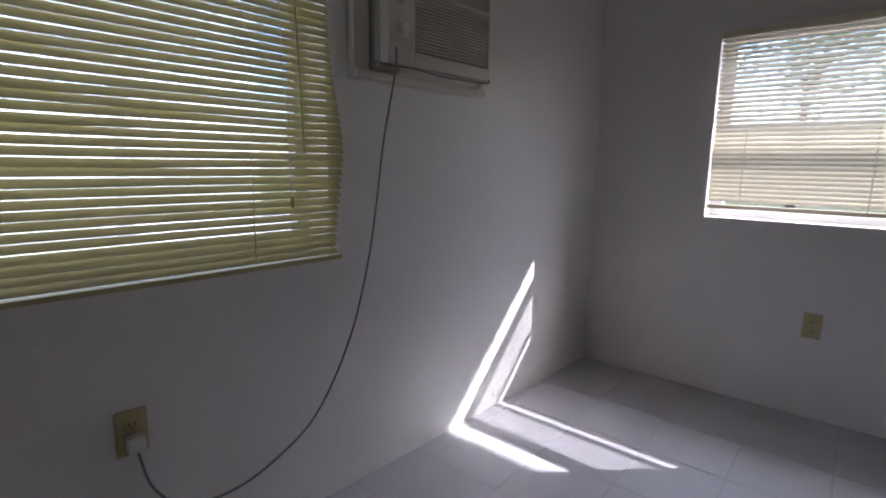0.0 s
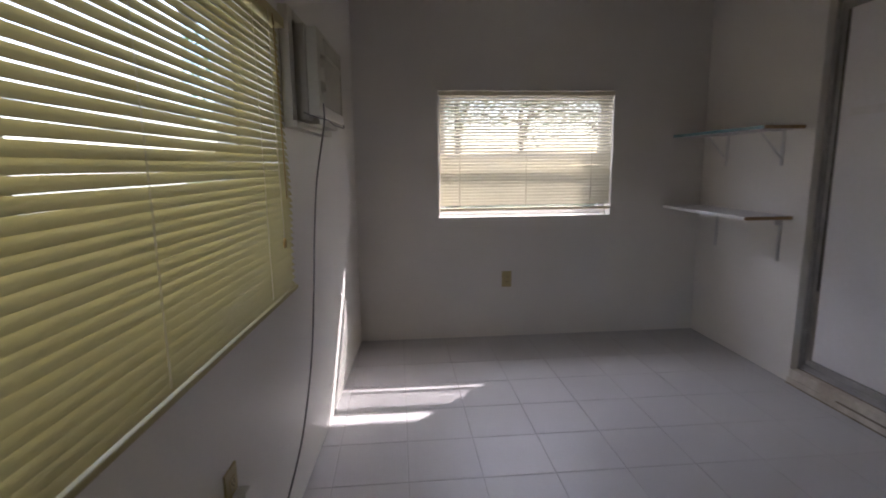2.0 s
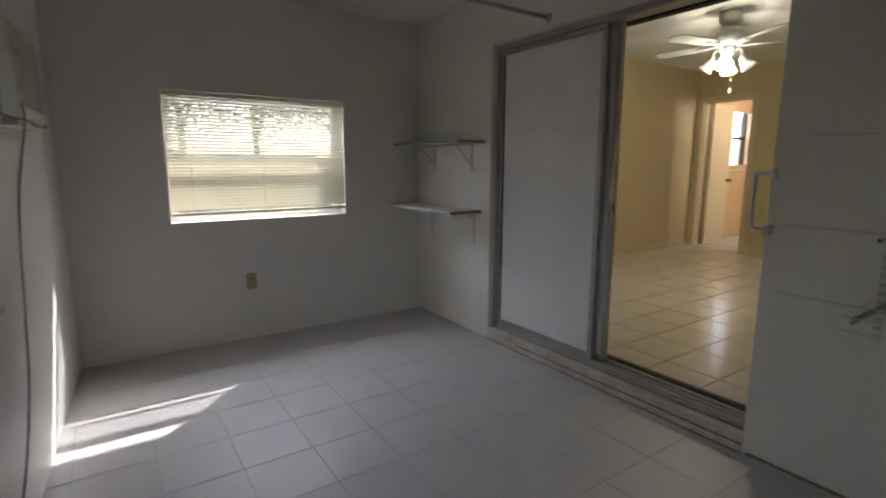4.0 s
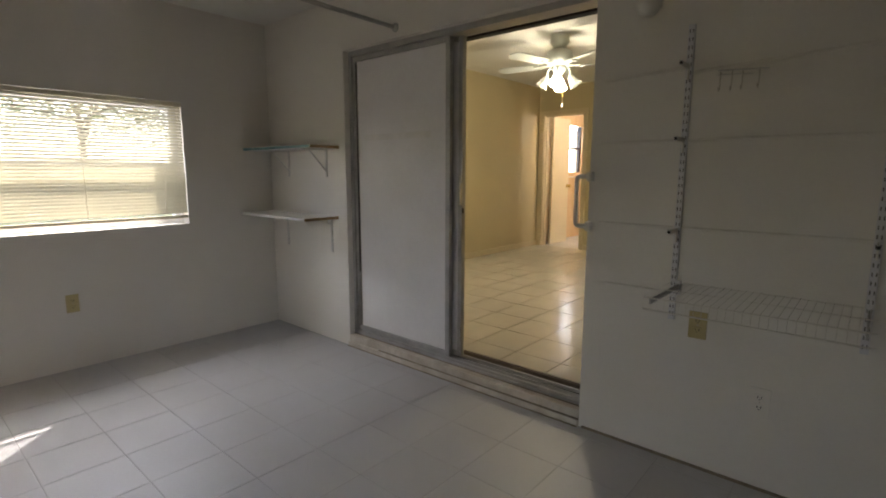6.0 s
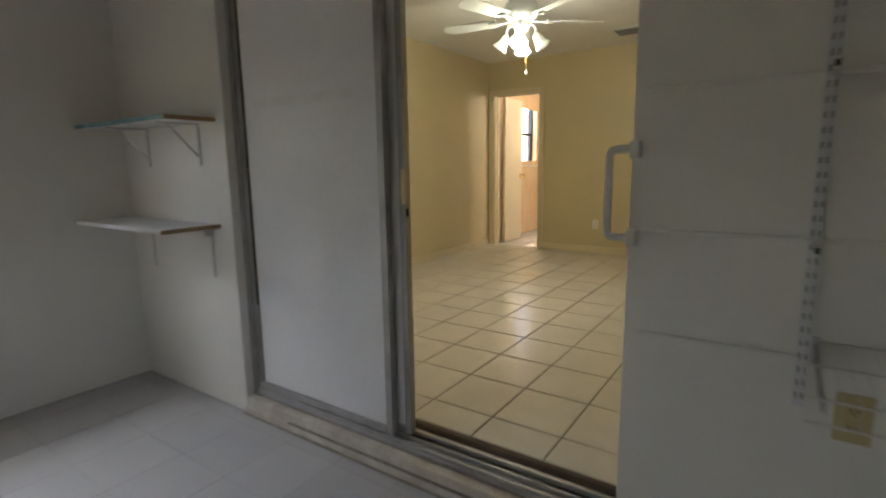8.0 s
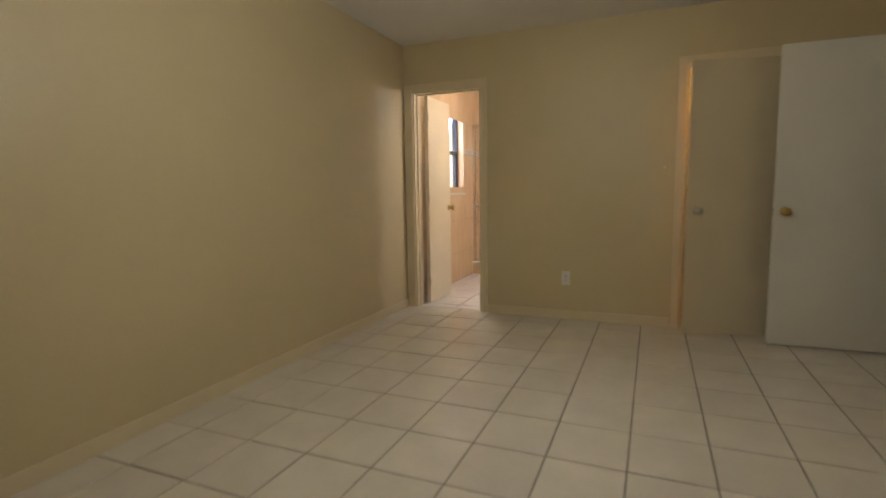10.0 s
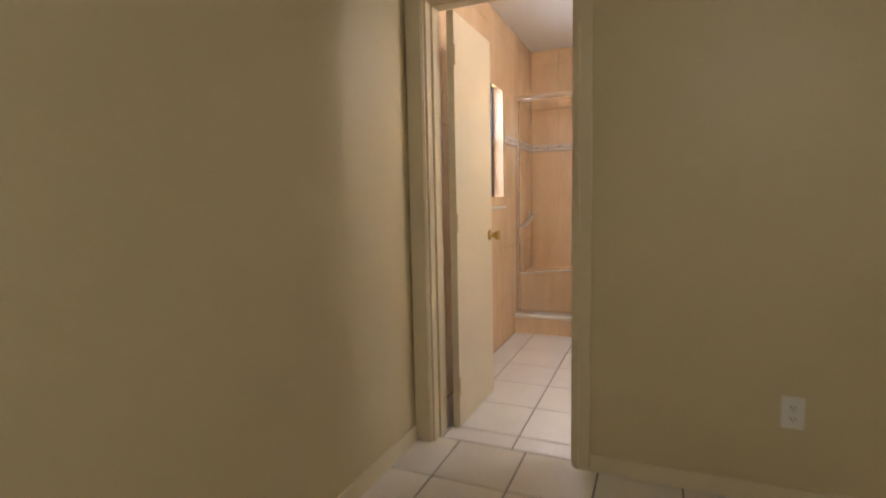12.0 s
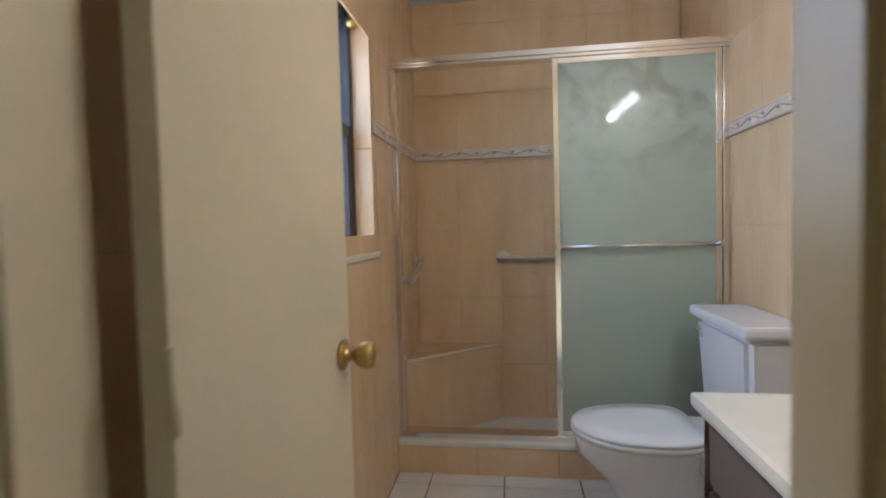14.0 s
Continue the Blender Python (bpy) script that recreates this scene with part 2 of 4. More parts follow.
def smooth_path(points, n=6):
    """Catmull-Rom through the points."""
    p = [Vector(q) for q in points]
    p = [p[0] * 2 - p[1]] + p + [p[-1] * 2 - p[-2]]
    out = []
    for i in range(1, len(p) - 2):
        for k in range(n):
            t = k / n
            a, b, c, d = p[i - 1:i + 3]
            out.append(0.5 * (2 * b + (c - a) * t + (2 * a - 5 * b + 4 * c - d) * t * t + (3 * b - a - 3 * c + d) * t ** 3))
    return out + [p[-2]]


def lathe(profile, m=None, n=20, sx=1.0, sy=1.0, wave=0.0, waves=0):
    """Profile rows (radius, z) turned round z."""
    bm = bmesh.new()
    rings = []
    for i, (r, z) in enumerate(profile):
        ring = []
        for k in range(n):
            a = k * math.tau / n
            w = 1 + wave * math.cos(waves * a) * (i / max(1, len(profile) - 1)) if waves else 1
            ring.append(bm.verts.new((r * w * sx * math.cos(a), r * w * sy * math.sin(a), z)))
        rings.append(ring)
    for a, b in zip(rings, rings[1:]):
        for k in range(n):
            f = bm.faces.new((a[k], a[(k + 1) % n], b[(k + 1) % n], b[k]))
            f.smooth = True
    if profile[0][0] > 1e-4:
        bm.faces.new(rings[0][::-1])
    if profile[-1][0] > 1e-4 and not waves:
        bm.faces.new(rings[-1])
    bmesh.ops.recalc_face_normals(bm, faces=bm.faces[:])
    if m is not None:
        bm.transform(m)
    return bm


def mesh(name, bm, material):
    me = bpy.data.meshes.new(name)
    bm.to_mesh(me)
    bm.free()
    me.materials.append(material)
    return me


def part(name, bm, material, parent=None, label=""):
    ob = new(name, mesh(name, bm, material))
    if parent is not None:
        ob.parent = parent
        ob.matrix_parent_inverse = Matrix.Identity(4)
    if label:
        ob["label"] = label
    return ob


def structure(name, bm, material, label, category):
    return tagged(part(name, bm, material), label, category, kind="structure")


def thing(name, label, category, group="", m=None):
    ob = new(name)
    ob.empty_display_size = 0.05
    if m is not None:
        ob.matrix_basis = m
    return tagged(ob, label, category, group)


# frame of the slightly skewed air-conditioner wall: local x out into the room, local -y along the wall from the corner
WEST = pose(0.07, 0.0, 0.0, 0, 0, -3.47)
FLOOR_B = 0.118
CEIL_1, CEIL_B, CEIL_T = 2.41, 2.55, 2.60

# ---------------- structure: enclosed porch ----------------
structure("wall_west", boxes((-0.2, 0, -0.0, 0.2, -0.1, 2.6), (-0.2, 0, -1.76, 0, -0.1, 2.6), (-0.2, 0, -3.65, -1.76, -0.1, 0.835), (-0.2, 0, -3.65, -1.76, 1.715, 2.6), (-0.2, 0, -5.2, -3.65, -0.1, 2.6), m=WEST),
          M_WHITE, "white painted plaster wall with a blind-covered window", "wall")
structure("wall_north", boxes((-0.2, 0.645, 0, 0.2, -0.1, 2.6), (1.885, 2.57, 0, 0.2, -0.1, 2.6), (0.645, 1.885, 0, 0.2, -0.1, 0.88), (0.645, 1.885, 0, 0.2, 1.75, 2.6)),
          M_WHITE, "white painted plaster end wall with a window", "wall")
structure("wall_divider", boxes((2.57, 2.80, -0.978, 0.47, -0.1, 2.6), (2.57, 2.80, -4.95, -2.79, -0.1, 2.6), (2.57, 2.80, -2.79, -0.978, 2.075, 2.6)),
          M_WHITE, "thick white wall with the sliding door opening", "wall")
structure("wall_south", boxes((-0.6, 2.57, -4.95, -4.75, -0.1, 2.6)), M_WHITE, "plain white plaster wall", "wall")
structure("ceiling_porch", boxes((-0.6, 2.57, -4.75, 0, CEIL_1, CEIL_1 + 0.05)), M_CEIL, "white painted porch ceiling", "ceiling")
floor_1 = structure("floor_porch", boxes((-0.6, 2.57, -4.95, 0.0, -0.1, -0.0016)), M_GROUT1, "white square porch floor tiles with thin joints", "floor")
# out of view; eave added, its drop set to end the floor's sun patch
structure("roof", boxes((-1.4, 3.2, -5.6, 1.02, 2.62, 2.72), (-1.4, 3.2, 0.99, 1.02, 2.425, 2.62), (3.2, 11.0, -5.6, 1.02, 2.66, 2.76)), M_ROOF, "unseen flat grey roof slab with an added eave that cuts the sun", "roof")

# ---------------- structure: bedroom ----------------
Y_N, Y_S, X_E = 0.27, -3.45, 7.33
structure("wall_bedroom_north", boxes((2.80, X_E, Y_N, Y_N + 0.2, 0, 2.66)), M_YELLOW, "cream yellow painted bedroom wall", "wall")
structure("wall_bedroom_west", boxes((2.80, 2.815, -0.95, Y_N, 0, CEIL_B), (2.80, 2.815, Y_S, -2.82, 0, CEIL_B), (2.80, 2.815, -2.82, -0.95, 2.10, CEIL_B)), M_YELLOW, "cream yellow painted bedroom wall round the sliding door", "wall")
XB = X_E + 0.14
structure("wall_bedroom_east", boxes((X_E, XB, 0.205, Y_N + 0.2, 0, 2.66), (X_E, XB, -2.105, -0.475, 0, 2.66), (X_E, XB, Y_S - 0.2, -2.825, 0, 2.66), (X_E, XB, -0.475, 0.205, 2.13, 2.66), (X_E, XB, -2.825, -2.105, 2.13, 2.66)),
          M_YELLOW, "cream yellow painted wall with two doorways", "wall")
structure("wall_bedroom_south", boxes((2.815, 6.36, Y_S - 0.2, Y_S, 0, 2.66), (7.13, X_E, Y_S - 0.2, Y_S, 0, 2.66), (6.36, 7.13, Y_S - 0.2, Y_S, 2.14, 2.66), (6.1, 7.33, Y_S - 0.9, Y_S - 0.8, 0, 2.66), (6.1, 6.2, Y_S - 0.8, Y_S - 0.2, 0, 2.66), (7.25, 7.33, Y_S - 0.8, Y_S - 0.2, 0, 2.66), (6.2, 7.25, Y_S - 0.8, Y_S - 0.2, 2.5, 2.66)), M_YELLOW, "cream yellow painted bedroom wall with a doorway", "wall")
structure("ceiling_bedroom", boxes((2.80, X_E, Y_S, Y_N, CEIL_B, CEIL_B + 0.05)), M_CEIL, "white bedroom ceiling", "ceiling")
floor_2 = structure("floor_bedroom", boxes((2.78, X_E + 0.05, Y_S - 0.9, Y_N + 0.1, -0.1, FLOOR_B - 0.004)), M_GROUT2, "cream ceramic floor tiles with dark brown grout", "floor")
structure("wall_hall", boxes((8.5, 8.6, -3.65, -1.29, 0, 2.66), (XB, 8.6, -3.75, -3.65, 0, 2.66)), M_YELLOW, "plain hall wall behind the door", "wall")
structure("ceiling_hall", boxes((XB, 8.6, -3.75, -1.29, CEIL_B, CEIL_B + 0.05)), M_CEIL, "plain hall ceiling", "ceiling")

# ---------------- structure: bathroom ----------------
BN, BS, BX = 0.32, -1.19, 10.0
structure("wall_bath_north", boxes((XB, 8.28, BN + 0.008, 0.52, 0, 2.66), (9.045, 10.2, BN + 0.008, 0.52, 0, 2.66), (8.28, 9.045, BN + 0.008, 0.52, 0, 1.195), (8.28, 9.045, BN + 0.008, 0.52, 2.18, 2.66)), M_GROUTB, "peach tiled bathroom wall with a deep window", "wall")
structure("wall_bath_back", boxes((BX + 0.008, BX + 0.2, BS - 0.1, BN + 0.2, 0, 2.66)), M_GROUTB, "peach tiled wall behind the shower", "wall")
structure("wall_bath_south", boxes((XB, BX + 0.2, BS - 0.10, BS - 0.008, 0, 2.66)), M_GROUTB, "peach tiled bathroom wall", "wall")
structure("ceiling_bath", boxes((XB, BX + 0.1, BS - 0.05, BN + 0.05, CEIL_T, CEIL_T + 0.05)), M_CEIL, "white bathroom ceiling", "ceiling")
floor_3 = structure("floor_bath", boxes((X_E + 0.05, BX + 0.1, -3.7, BN + 0.1, -0.1, FLOOR_B - 0.004)), M_GROUT2, "white ceramic bathroom floor tiles", "floor")


# ---------------- blinds and windows of the porch ----------------
def slat(length, tilt, bend=0.0, rough=0.0, seed=0, segs=14):
    """A curved slat along local y from 0 to -length, centred on x=0, z=0; the edge away from the room (-x) is raised by the tilt."""
    rng = random.Random(seed)
    ph, ph2 = rng.uniform(0, 6.28), rng.uniform(0, 6.28)
    bm = bmesh.new()
    rows = []
    for i in range(segs + 1):
        u = i / segs
        dz = bend * math.sin(math.pi * u) ** 2 + rough * (0.6 * math.sin(u * 7 + ph) + 0.4 * math.sin(u * 17 + ph2))
        t = tilt + rough * 900 * math.sin(u * 9 + ph2)
        row = []
        for k in range(4):
            w = (k / 3 - 0.5) * 0.025
            c = 0.0016 * (1 - (2 * k / 3 - 1) ** 2)
            ca, sa = math.cos(radians(t)), math.sin(radians(t))
            row.append(bm.verts.new((w * ca + c * sa, -u * length, -w * sa + c * ca + dz)))
        rows.append(row)
    for a, b in zip(rows, rows[1:]):
        for k in range(3):
            bm.faces.new((a[k], b[k], b[k + 1], a[k + 1])).smooth = True
    return bm


side_blind = thing("venetian_blind", "yellowed cream venetian blind with bent slats, lowered", "blind", m=WEST)
part("headrail", boxes((0.002, 0.042, -3.66, -1.752, 1.690, 1.722), bevel=0.003), M_BLIND, side_blind)
N_A = 38
for i in range(N_A):
    z = 1.672 - i * 0.0221
    u = i / (N_A - 1)
    bulge = 0.045 * math.exp(-((u - 0.62) / 0.25) ** 2) + 0.03 * max(0, u - 0.75)
    ob = part("slat", slat(1.88 + bulge + random.uniform(-0.004, 0.004), 76 - 32 * u + random.uniform(-0.6, 0.6), bend=random.uniform(-0.001, 0.0005), rough=0.0014 if 0.35 < u < 0.75 else 0.0006, seed=i), M_BLIND, side_blind)
    ob.location = (0.016 + 0.004 * u, -1.762 + bulge, z)
part("bottom_rail", boxes((0.008, 0.034, -3.65, -1.735, 0.826, 0.840), bevel=0.003), M_BLIND, side_blind)
for y in (-2.02, -2.62, -3.25):
    part("ladder_cord", tube([(0.028, y, 1.69), (0.030, y + 0.003, 1.3), (0.034, y, 0.86)], 0.0011, 5), M_CORD, side_blind)
part("pull_cord", tube(smooth_path([(0.044, -1.93, 1.70), (0.044, -1.925, 1.4), (0.046, -1.91, 1.03)]), 0.0014, 5), M_CORD, side_blind)
part("tassel", lathe([(0.003, 0.0), (0.007, -0.012), (0.006, -0.03), (0.001, -0.034)], pose(0.046, -1.91, 1.03), 10), M_WAND, side_blind, "amber plastic cord tassel")
part("wand", tube([(0.044, -1.885, 1.70), (0.050, -1.87, 1.15)], 0.0019, 6), M_WAND, side_blind)

window_a = tagged(new("window_1"), "grey aluminium window behind a lowered blind", "window", kind="structure")
window_a.matrix_basis = WEST
part("frame", boxes((-0.16, -0.12, -3.65, -3.61, 0.835, 1.715), (-0.16, -0.12, -1.80, -1.76, 0.835, 1.715), (-0.16, -0.12, -3.61, -1.80, 0.835, 0.895), (-0.16, -0.12, -3.61, -1.80, 1.675, 1.715), (-0.155, -0.125, -2.745, -2.705, 0.895, 1.675)), M_ALU, window_a)
for y0, y1 in ((-3.61, -2.745), (-2.705, -1.80)):
    q = part("pane", boxes((-0.143, -0.139, y0, y1, 0.895, 1.675)), M_PANE, window_a)
    q.visible_shadow = False

end_blind = thing("venetian_blind", "cream venetian blind with open upper and closed lower slats", "blind", m=pose(2.53, 0.012, 0, 0, 0, -90))
# local y runs along world x; local -x faces the glass
part("headrail", boxes((-0.002, 0.028, -1.883, -0.648, 1.718, 1.746), bevel=0.003), M_BLINDB, end_blind)
for i in range(37):
    z = 1.708 - i * 0.0215
    if z < 0.958:
        continue
    ob = part("slat", slat(1.225, (50 if z > 1.32 else 59 if z > 1.2 else 66) + random.uniform(-2, 2), bend=random.uniform(-0.0015, 0.0005), rough=0.0006, seed=100 + i, segs=8), M_BLINDB, end_blind)
    ob.location = (0.012, -0.652, z)
part("bottom_rail", boxes((0.0, 0.024, -1.878, -0.652, 0.930, 0.950), bevel=0.003), M_BLINDB, end_blind)
for y in (-0.80, -1.27, -1.74):
    part("ladder_cord", tube([(0.026, y, 1.73), (0.027, y, 0.93)], 0.001, 5), M_CORD, end_blind)

window_b = tagged(new("window_2"), "white aluminium single-hung window behind a blind", "window", kind="structure")
part("frame", boxes((0.645, 0.70, 0.10, 0.15, 0.88, 1.75), (1.83, 1.885, 0.10, 0.15, 0.88, 1.75), (0.70, 1.83, 0.10, 0.15, 0.88, 0.92), (0.70, 1.83, 0.10, 0.15, 1.71, 1.75), (0.70, 1.83, 0.105, 0.145, 1.285, 1.325)), M_STDR, window_b)
part("sill", boxes((0.646, 1.884, -0.004, 0.10, 0.8805, 0.886)), M_WHITE, window_b)
# added sheet, not a real screen: dims the sunlight in the lower sash
part("sun_dimmer", boxes((0.70, 1.83, 0.152, 0.1525, 0.90, 1.30)), M_DIMMER, window_b, "added dark sheet that dims the sun through the lower sash")
for z0, z1, y in ((0.92, 1.285, 0.12), (1.325, 1.71, 0.13)):
    q = part("pane", boxes((0.70, 1.83, y, y + 0.004, z0, z1)), M_PANE, window_b)
    q.visible_shadow = False

# ---------------- air conditioner ----------------
ac = thing("air_conditioner", "aged cream window air conditioner mounted in the wall", "air conditioner", m=WEST)
part("wall_sleeve", boxes((0.002, 0.035, -1.68, -1.62, 1.395, 1.79), (0.002, 0.035, -1.10, -1.06, 1.395, 1.79), (0.002, 0.035, -1.62, -1.10, 1.755, 1.79), (0.002, 0.05, -1.68, -1.06, 1.385, 1.41), bevel=0.003), M_AC, ac)
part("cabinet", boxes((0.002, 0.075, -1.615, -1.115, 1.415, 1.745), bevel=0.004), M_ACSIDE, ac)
part("front_panel", boxes((0.075, 0.115, -1.61, -1.50, 1.43, 1.735), (0.075, 0.115, -1.50, -1.12, 1.43, 1.475), (0.075, 0.115, -1.50, -1.12, 1.655, 1.668), (0.075, 0.115, -1.13, -1.12, 1.475, 1.735), (0.075, 0.115, -1.50, -1.13, 1.722, 1.735), bevel=0.003), M_AC, ac)
part("grille_backing", boxes((0.075, 0.085, -1.50, -1.13, 1.475, 1.722)), M_ACDARK, ac)
for i in range(17):
    z = 1.482 + i * 0.0103
    part("grille_louvre", boxes((0.085, 0.111, -1.50, -1.13, z, z + 0.0055)), M_AC, ac)
for i in range(5):
    z = 1.674 + i * 0.0105
    part("outlet_vane", boxes((0.085, 0.108, -1.50, -1.13, z, z + 0.004)), M_AC, ac)
for z in (1.63, 1.535):
    part("control_knob", lathe([(0.026, 0), (0.026, 0.002), (0.019, 0.003), (0.018, 0.014), (0.012, 0.017), (0.0, 0.017)], pose(0.115, -1.555, z, 0, 90, 0), 14), M_AC, ac)
part("loose_wire", tube(smooth_path([(0.06, -1.63, 1.44), (0.10, -1.60, 1.425), (0.120, -1.50, 1.423), (0.121, -1.38, 1.414), (0.121, -1.25, 1.417), (0.120, -1.14, 1.421), (0.118, -1.125, 1.435)], 5), 0.0028, 6), M_CABLE, ac, "thin dark wire under the front panel")
part("drain_pan", boxes((0.02, 0.10, -1.55, -1.18, 1.405, 1.428), bevel=0.003), M_AC, ac)

cable = thing("power_cable", "thin grey power cable hanging from the air conditioner", "cable", m=WEST)
part("cord", tube(smooth_path([(0.122, -1.585, 1.475), (0.122, -1.59, 1.40), (0.09, -1.61, 1.2), (0.075, -1.63, 1.0), (0.07, -1.665, 0.8), (0.066, -1.74, 0.56), (0.055, -1.86, 0.35), (0.05, -2.0, 0.255), (0.05, -2.13, 0.22), (0.05, -2.25, 0.24), (0.045, -2.32, 0.32), (0.035, -2.345, 0.43)], 8), 0.0032, 8), M_CABLE, cable)
part("plug", boxes((0.012, 0.045, -2.365, -2.325, 0.425, 0.465), bevel=0.006), M_OUTW, cable, "white plug in the socket")


def outlet(label, plate, face, m, group="wall outlets"):
    """Local x out of the wall, y across, z up."""
    o = thing("wall_outlet", label, "outlet", group, m)
    part("plate", boxes((0.0, 0.006, -0.035, 0.035, -0.058, 0.058), bevel=0.002), plate, o)
    for z in (-0.02, 0.02):
        s = part("socket", boxes((0.006, 0.009, -0.016, 0.016, z - 0.014, z + 0.014), bevel=0.0015), face, o)
        part("slot", boxes((0.009, 0.0094, -0.008, -0.005, z - 0.003, z + 0.006), (0.009, 0.0094, 0.005, 0.008, z - 0.003, z + 0.006), (0.009, 0.0094, -0.002, 0.002, z - 0.010, z - 0.006)), M_DARK, s)
    part("screw", lathe([(0.003, 0), (0.002, 0.0012), (0.0, 0.0014)], pose(0.006, 0, 0, 0, 90, 0), 8), M_STEEL, o)
    return o


outlet("almond wall outlet with a plug in it", M_OUTY, M_OUTY, WEST @ pose(0, -2.345, 0.465))
outlet("almond wall outlet below the window", M_OUTY, M_OUTY, pose(1.13, 0, 0.43, 0, 0, -90))
outlet("almond duplex outlet below a wire shelf", M_OUTY, M_OUTY, pose(2.57, -3.30, 0.632, 0, 0, 180))
outlet("painted-over white outlet low on the wall", M_WHITE, M_OUTW, pose(2.57, -3.545, 0.367, 0, 0, 180))
outlet("white duplex outlet on the yellow wall", M_OUTW, M_OUTW, pose(X_E, -1.23, 0.47, 0, 0, 180))

switch = thing("light_switch", "painted-over toggle switch beside the hall doorway", "light switch", m=pose(X_E, -1.97, 1.37, 0, 0, 180))
part("plate", boxes((0.0, 0.006, -0.035, 0.035, -0.058, 0.058), bevel=0.002), M_YELLOW, switch)
part("toggle", boxes((0.006, 0.018, -0.005, 0.005, -0.002, 0.014), bevel=0.001), M_OUTW, switch, "small white toggle")
for z in (-0.03, 0.03):
    part("screw", lathe([(0.003, 0), (0.002, 0.0012), (0.0, 0.0014)], pose(0.006, 0, z, 0, 90, 0), 8), M_STEEL, switch)

# ---------------- sliding door between porch and bedroom ----------------
slider = thing("sliding_door", "white sliding door with dull aluminium frame, half open", "sliding door")
part("frame", boxes((2.615, 2.725, -1.003, -0.978, 0.085, 2.075), (2.640, 2.705, -2.79, -2.777, 0.085, 2.075), (2.615, 2.725, -2.777, -1.003, 2.04, 2.075), bevel=0.002), M_ALU, slider, "dull aluminium outer frame")
track = part("track", boxes((2.615, 2.725, -2.79, -0.978, 0.085, 0.096), (2.622, 2.628, -2.777, -1.003, 0.096, 0.116), (2.668, 2.674, -2.777, -1.003, 0.096, 0.116), (2.715, 2.725, -2.777, -1.003, 0.096, 0.118)), M_ALU, slider, "worn aluminium floor track")
# black sheet between the rails paints the channel's shade
part("track_gap", boxes((2.675, 2.714, -2.777, -1.008, 0.0965, 0.099)), M_DARK, slider)
door = part("fixed_leaf", boxes((2.642, 2.654, -1.849, -1.038, 0.15, 2.005)), M_PANEL, slider, "white scuffed panel")
part("leaf_frame", boxes((2.630, 2.664, -1.028, -1.005, 0.118, 2.036), (2.630, 2.664, -1.879, -1.847, 0.118, 2.036), (2.630, 2.664, -1.844, -1.028, 0.118, 0.148), (2.630, 2.664, -1.844, -1.028, 2.008, 2.036), bevel=0.002), M_ALU, door)
part("tape_strip", boxes((2.6414, 2.6418, -1.72, -1.09, 1.475, 1.515)), M_TAPE, door, "yellowed strip of old tape")
# no real seal: black strip paints the shade of the gap beside the leaf
part("edge_gap_strip", boxes((2.634, 2.640, -1.0345, -1.0285, 0.55, 2.0)), M_DARK, door, "black strip drawn for the dark gap at the leaf edge")
moving = part("moving_leaf", boxes((2.682, 2.694, -1.916, -1.10, 0.15, 2.005)), M_PANEL, slider, "white panel slid behind the fixed one")
part("leaf_frame", boxes((2.674, 2.708, -1.939, -1.911, 0.118, 2.036), (2.674, 2.708, -1.906, -1.10, 0.118, 0.148), (2.674, 2.708, -1.906, -1.10, 2.008, 2.036), bevel=0.002), M_ALU, moving)
part("latch", boxes((2.652, 2.674, -1.945, -1.937, 1.07, 1.20), bevel=0.002), M_STEEL, moving, "small steel latch plate")
part("latch_hole", boxes((2.678, 2.692, -1.9415, -1.938, 1.02, 1.05)), M_DARK, moving)
structure("sill", boxes((2.566, 2.616, -2.79, -0.978, -0.02, 0.082), (2.616, 2.80, -2.79, -0.978, -0.02, 0.084), (2.552, 2.567, -2.79, -0.978, -0.02, 0.035), bevel=0.004), M_SILL, "worn cream painted concrete threshold step", "sill")
structure("trim_sill_seam", boxes((2.545, 2.5515, -2.79, -0.978, 0.0005, 0.006), (2.5560, 2.5655, -2.79, -1.30, 0.0354, 0.041), (2.6085, 2.6145, -2.79, -0.978, 0.0824, 0.0855)), M_SEAM, "brown dirt lines along the threshold step", "trim")
# solid box: the head gap's shade is put into its black colour
structure("trim_header", boxes((2.745, 2.80, -2.79, -0.978, 2.035, 2.075)), M_DARK, "black strip drawn for the shaded head gap above the sliding track", "trim")

pull = thing("door_pull", "white plastic pull handle on the door jamb", "handle")
part("grip", tube(smooth_path([(2.55, -2.805, 1.245), (2.55, -2.750, 1.245), (2.55, -2.737, 1.225), (2.55, -2.737, 1.13), (2.55, -2.737, 1.035), (2.55, -2.750, 1.015), (2.55, -2.805, 1.015)], 5), 0.011, 8), M_OUTW, pull)
for z in (1.245, 1.015):
    part("base", boxes((2.533, 2.5685, -2.815, -2.790, z - 0.022, z + 0.022), bevel=0.004), M_OUTW, pull)
    part("screw", lathe([(0.004, 0), (0.003, 0.0015), (0, 0.002)], pose(2.55, -2.790, z + 0.016, -90, 0, 0), 8), M_STEEL, pull)

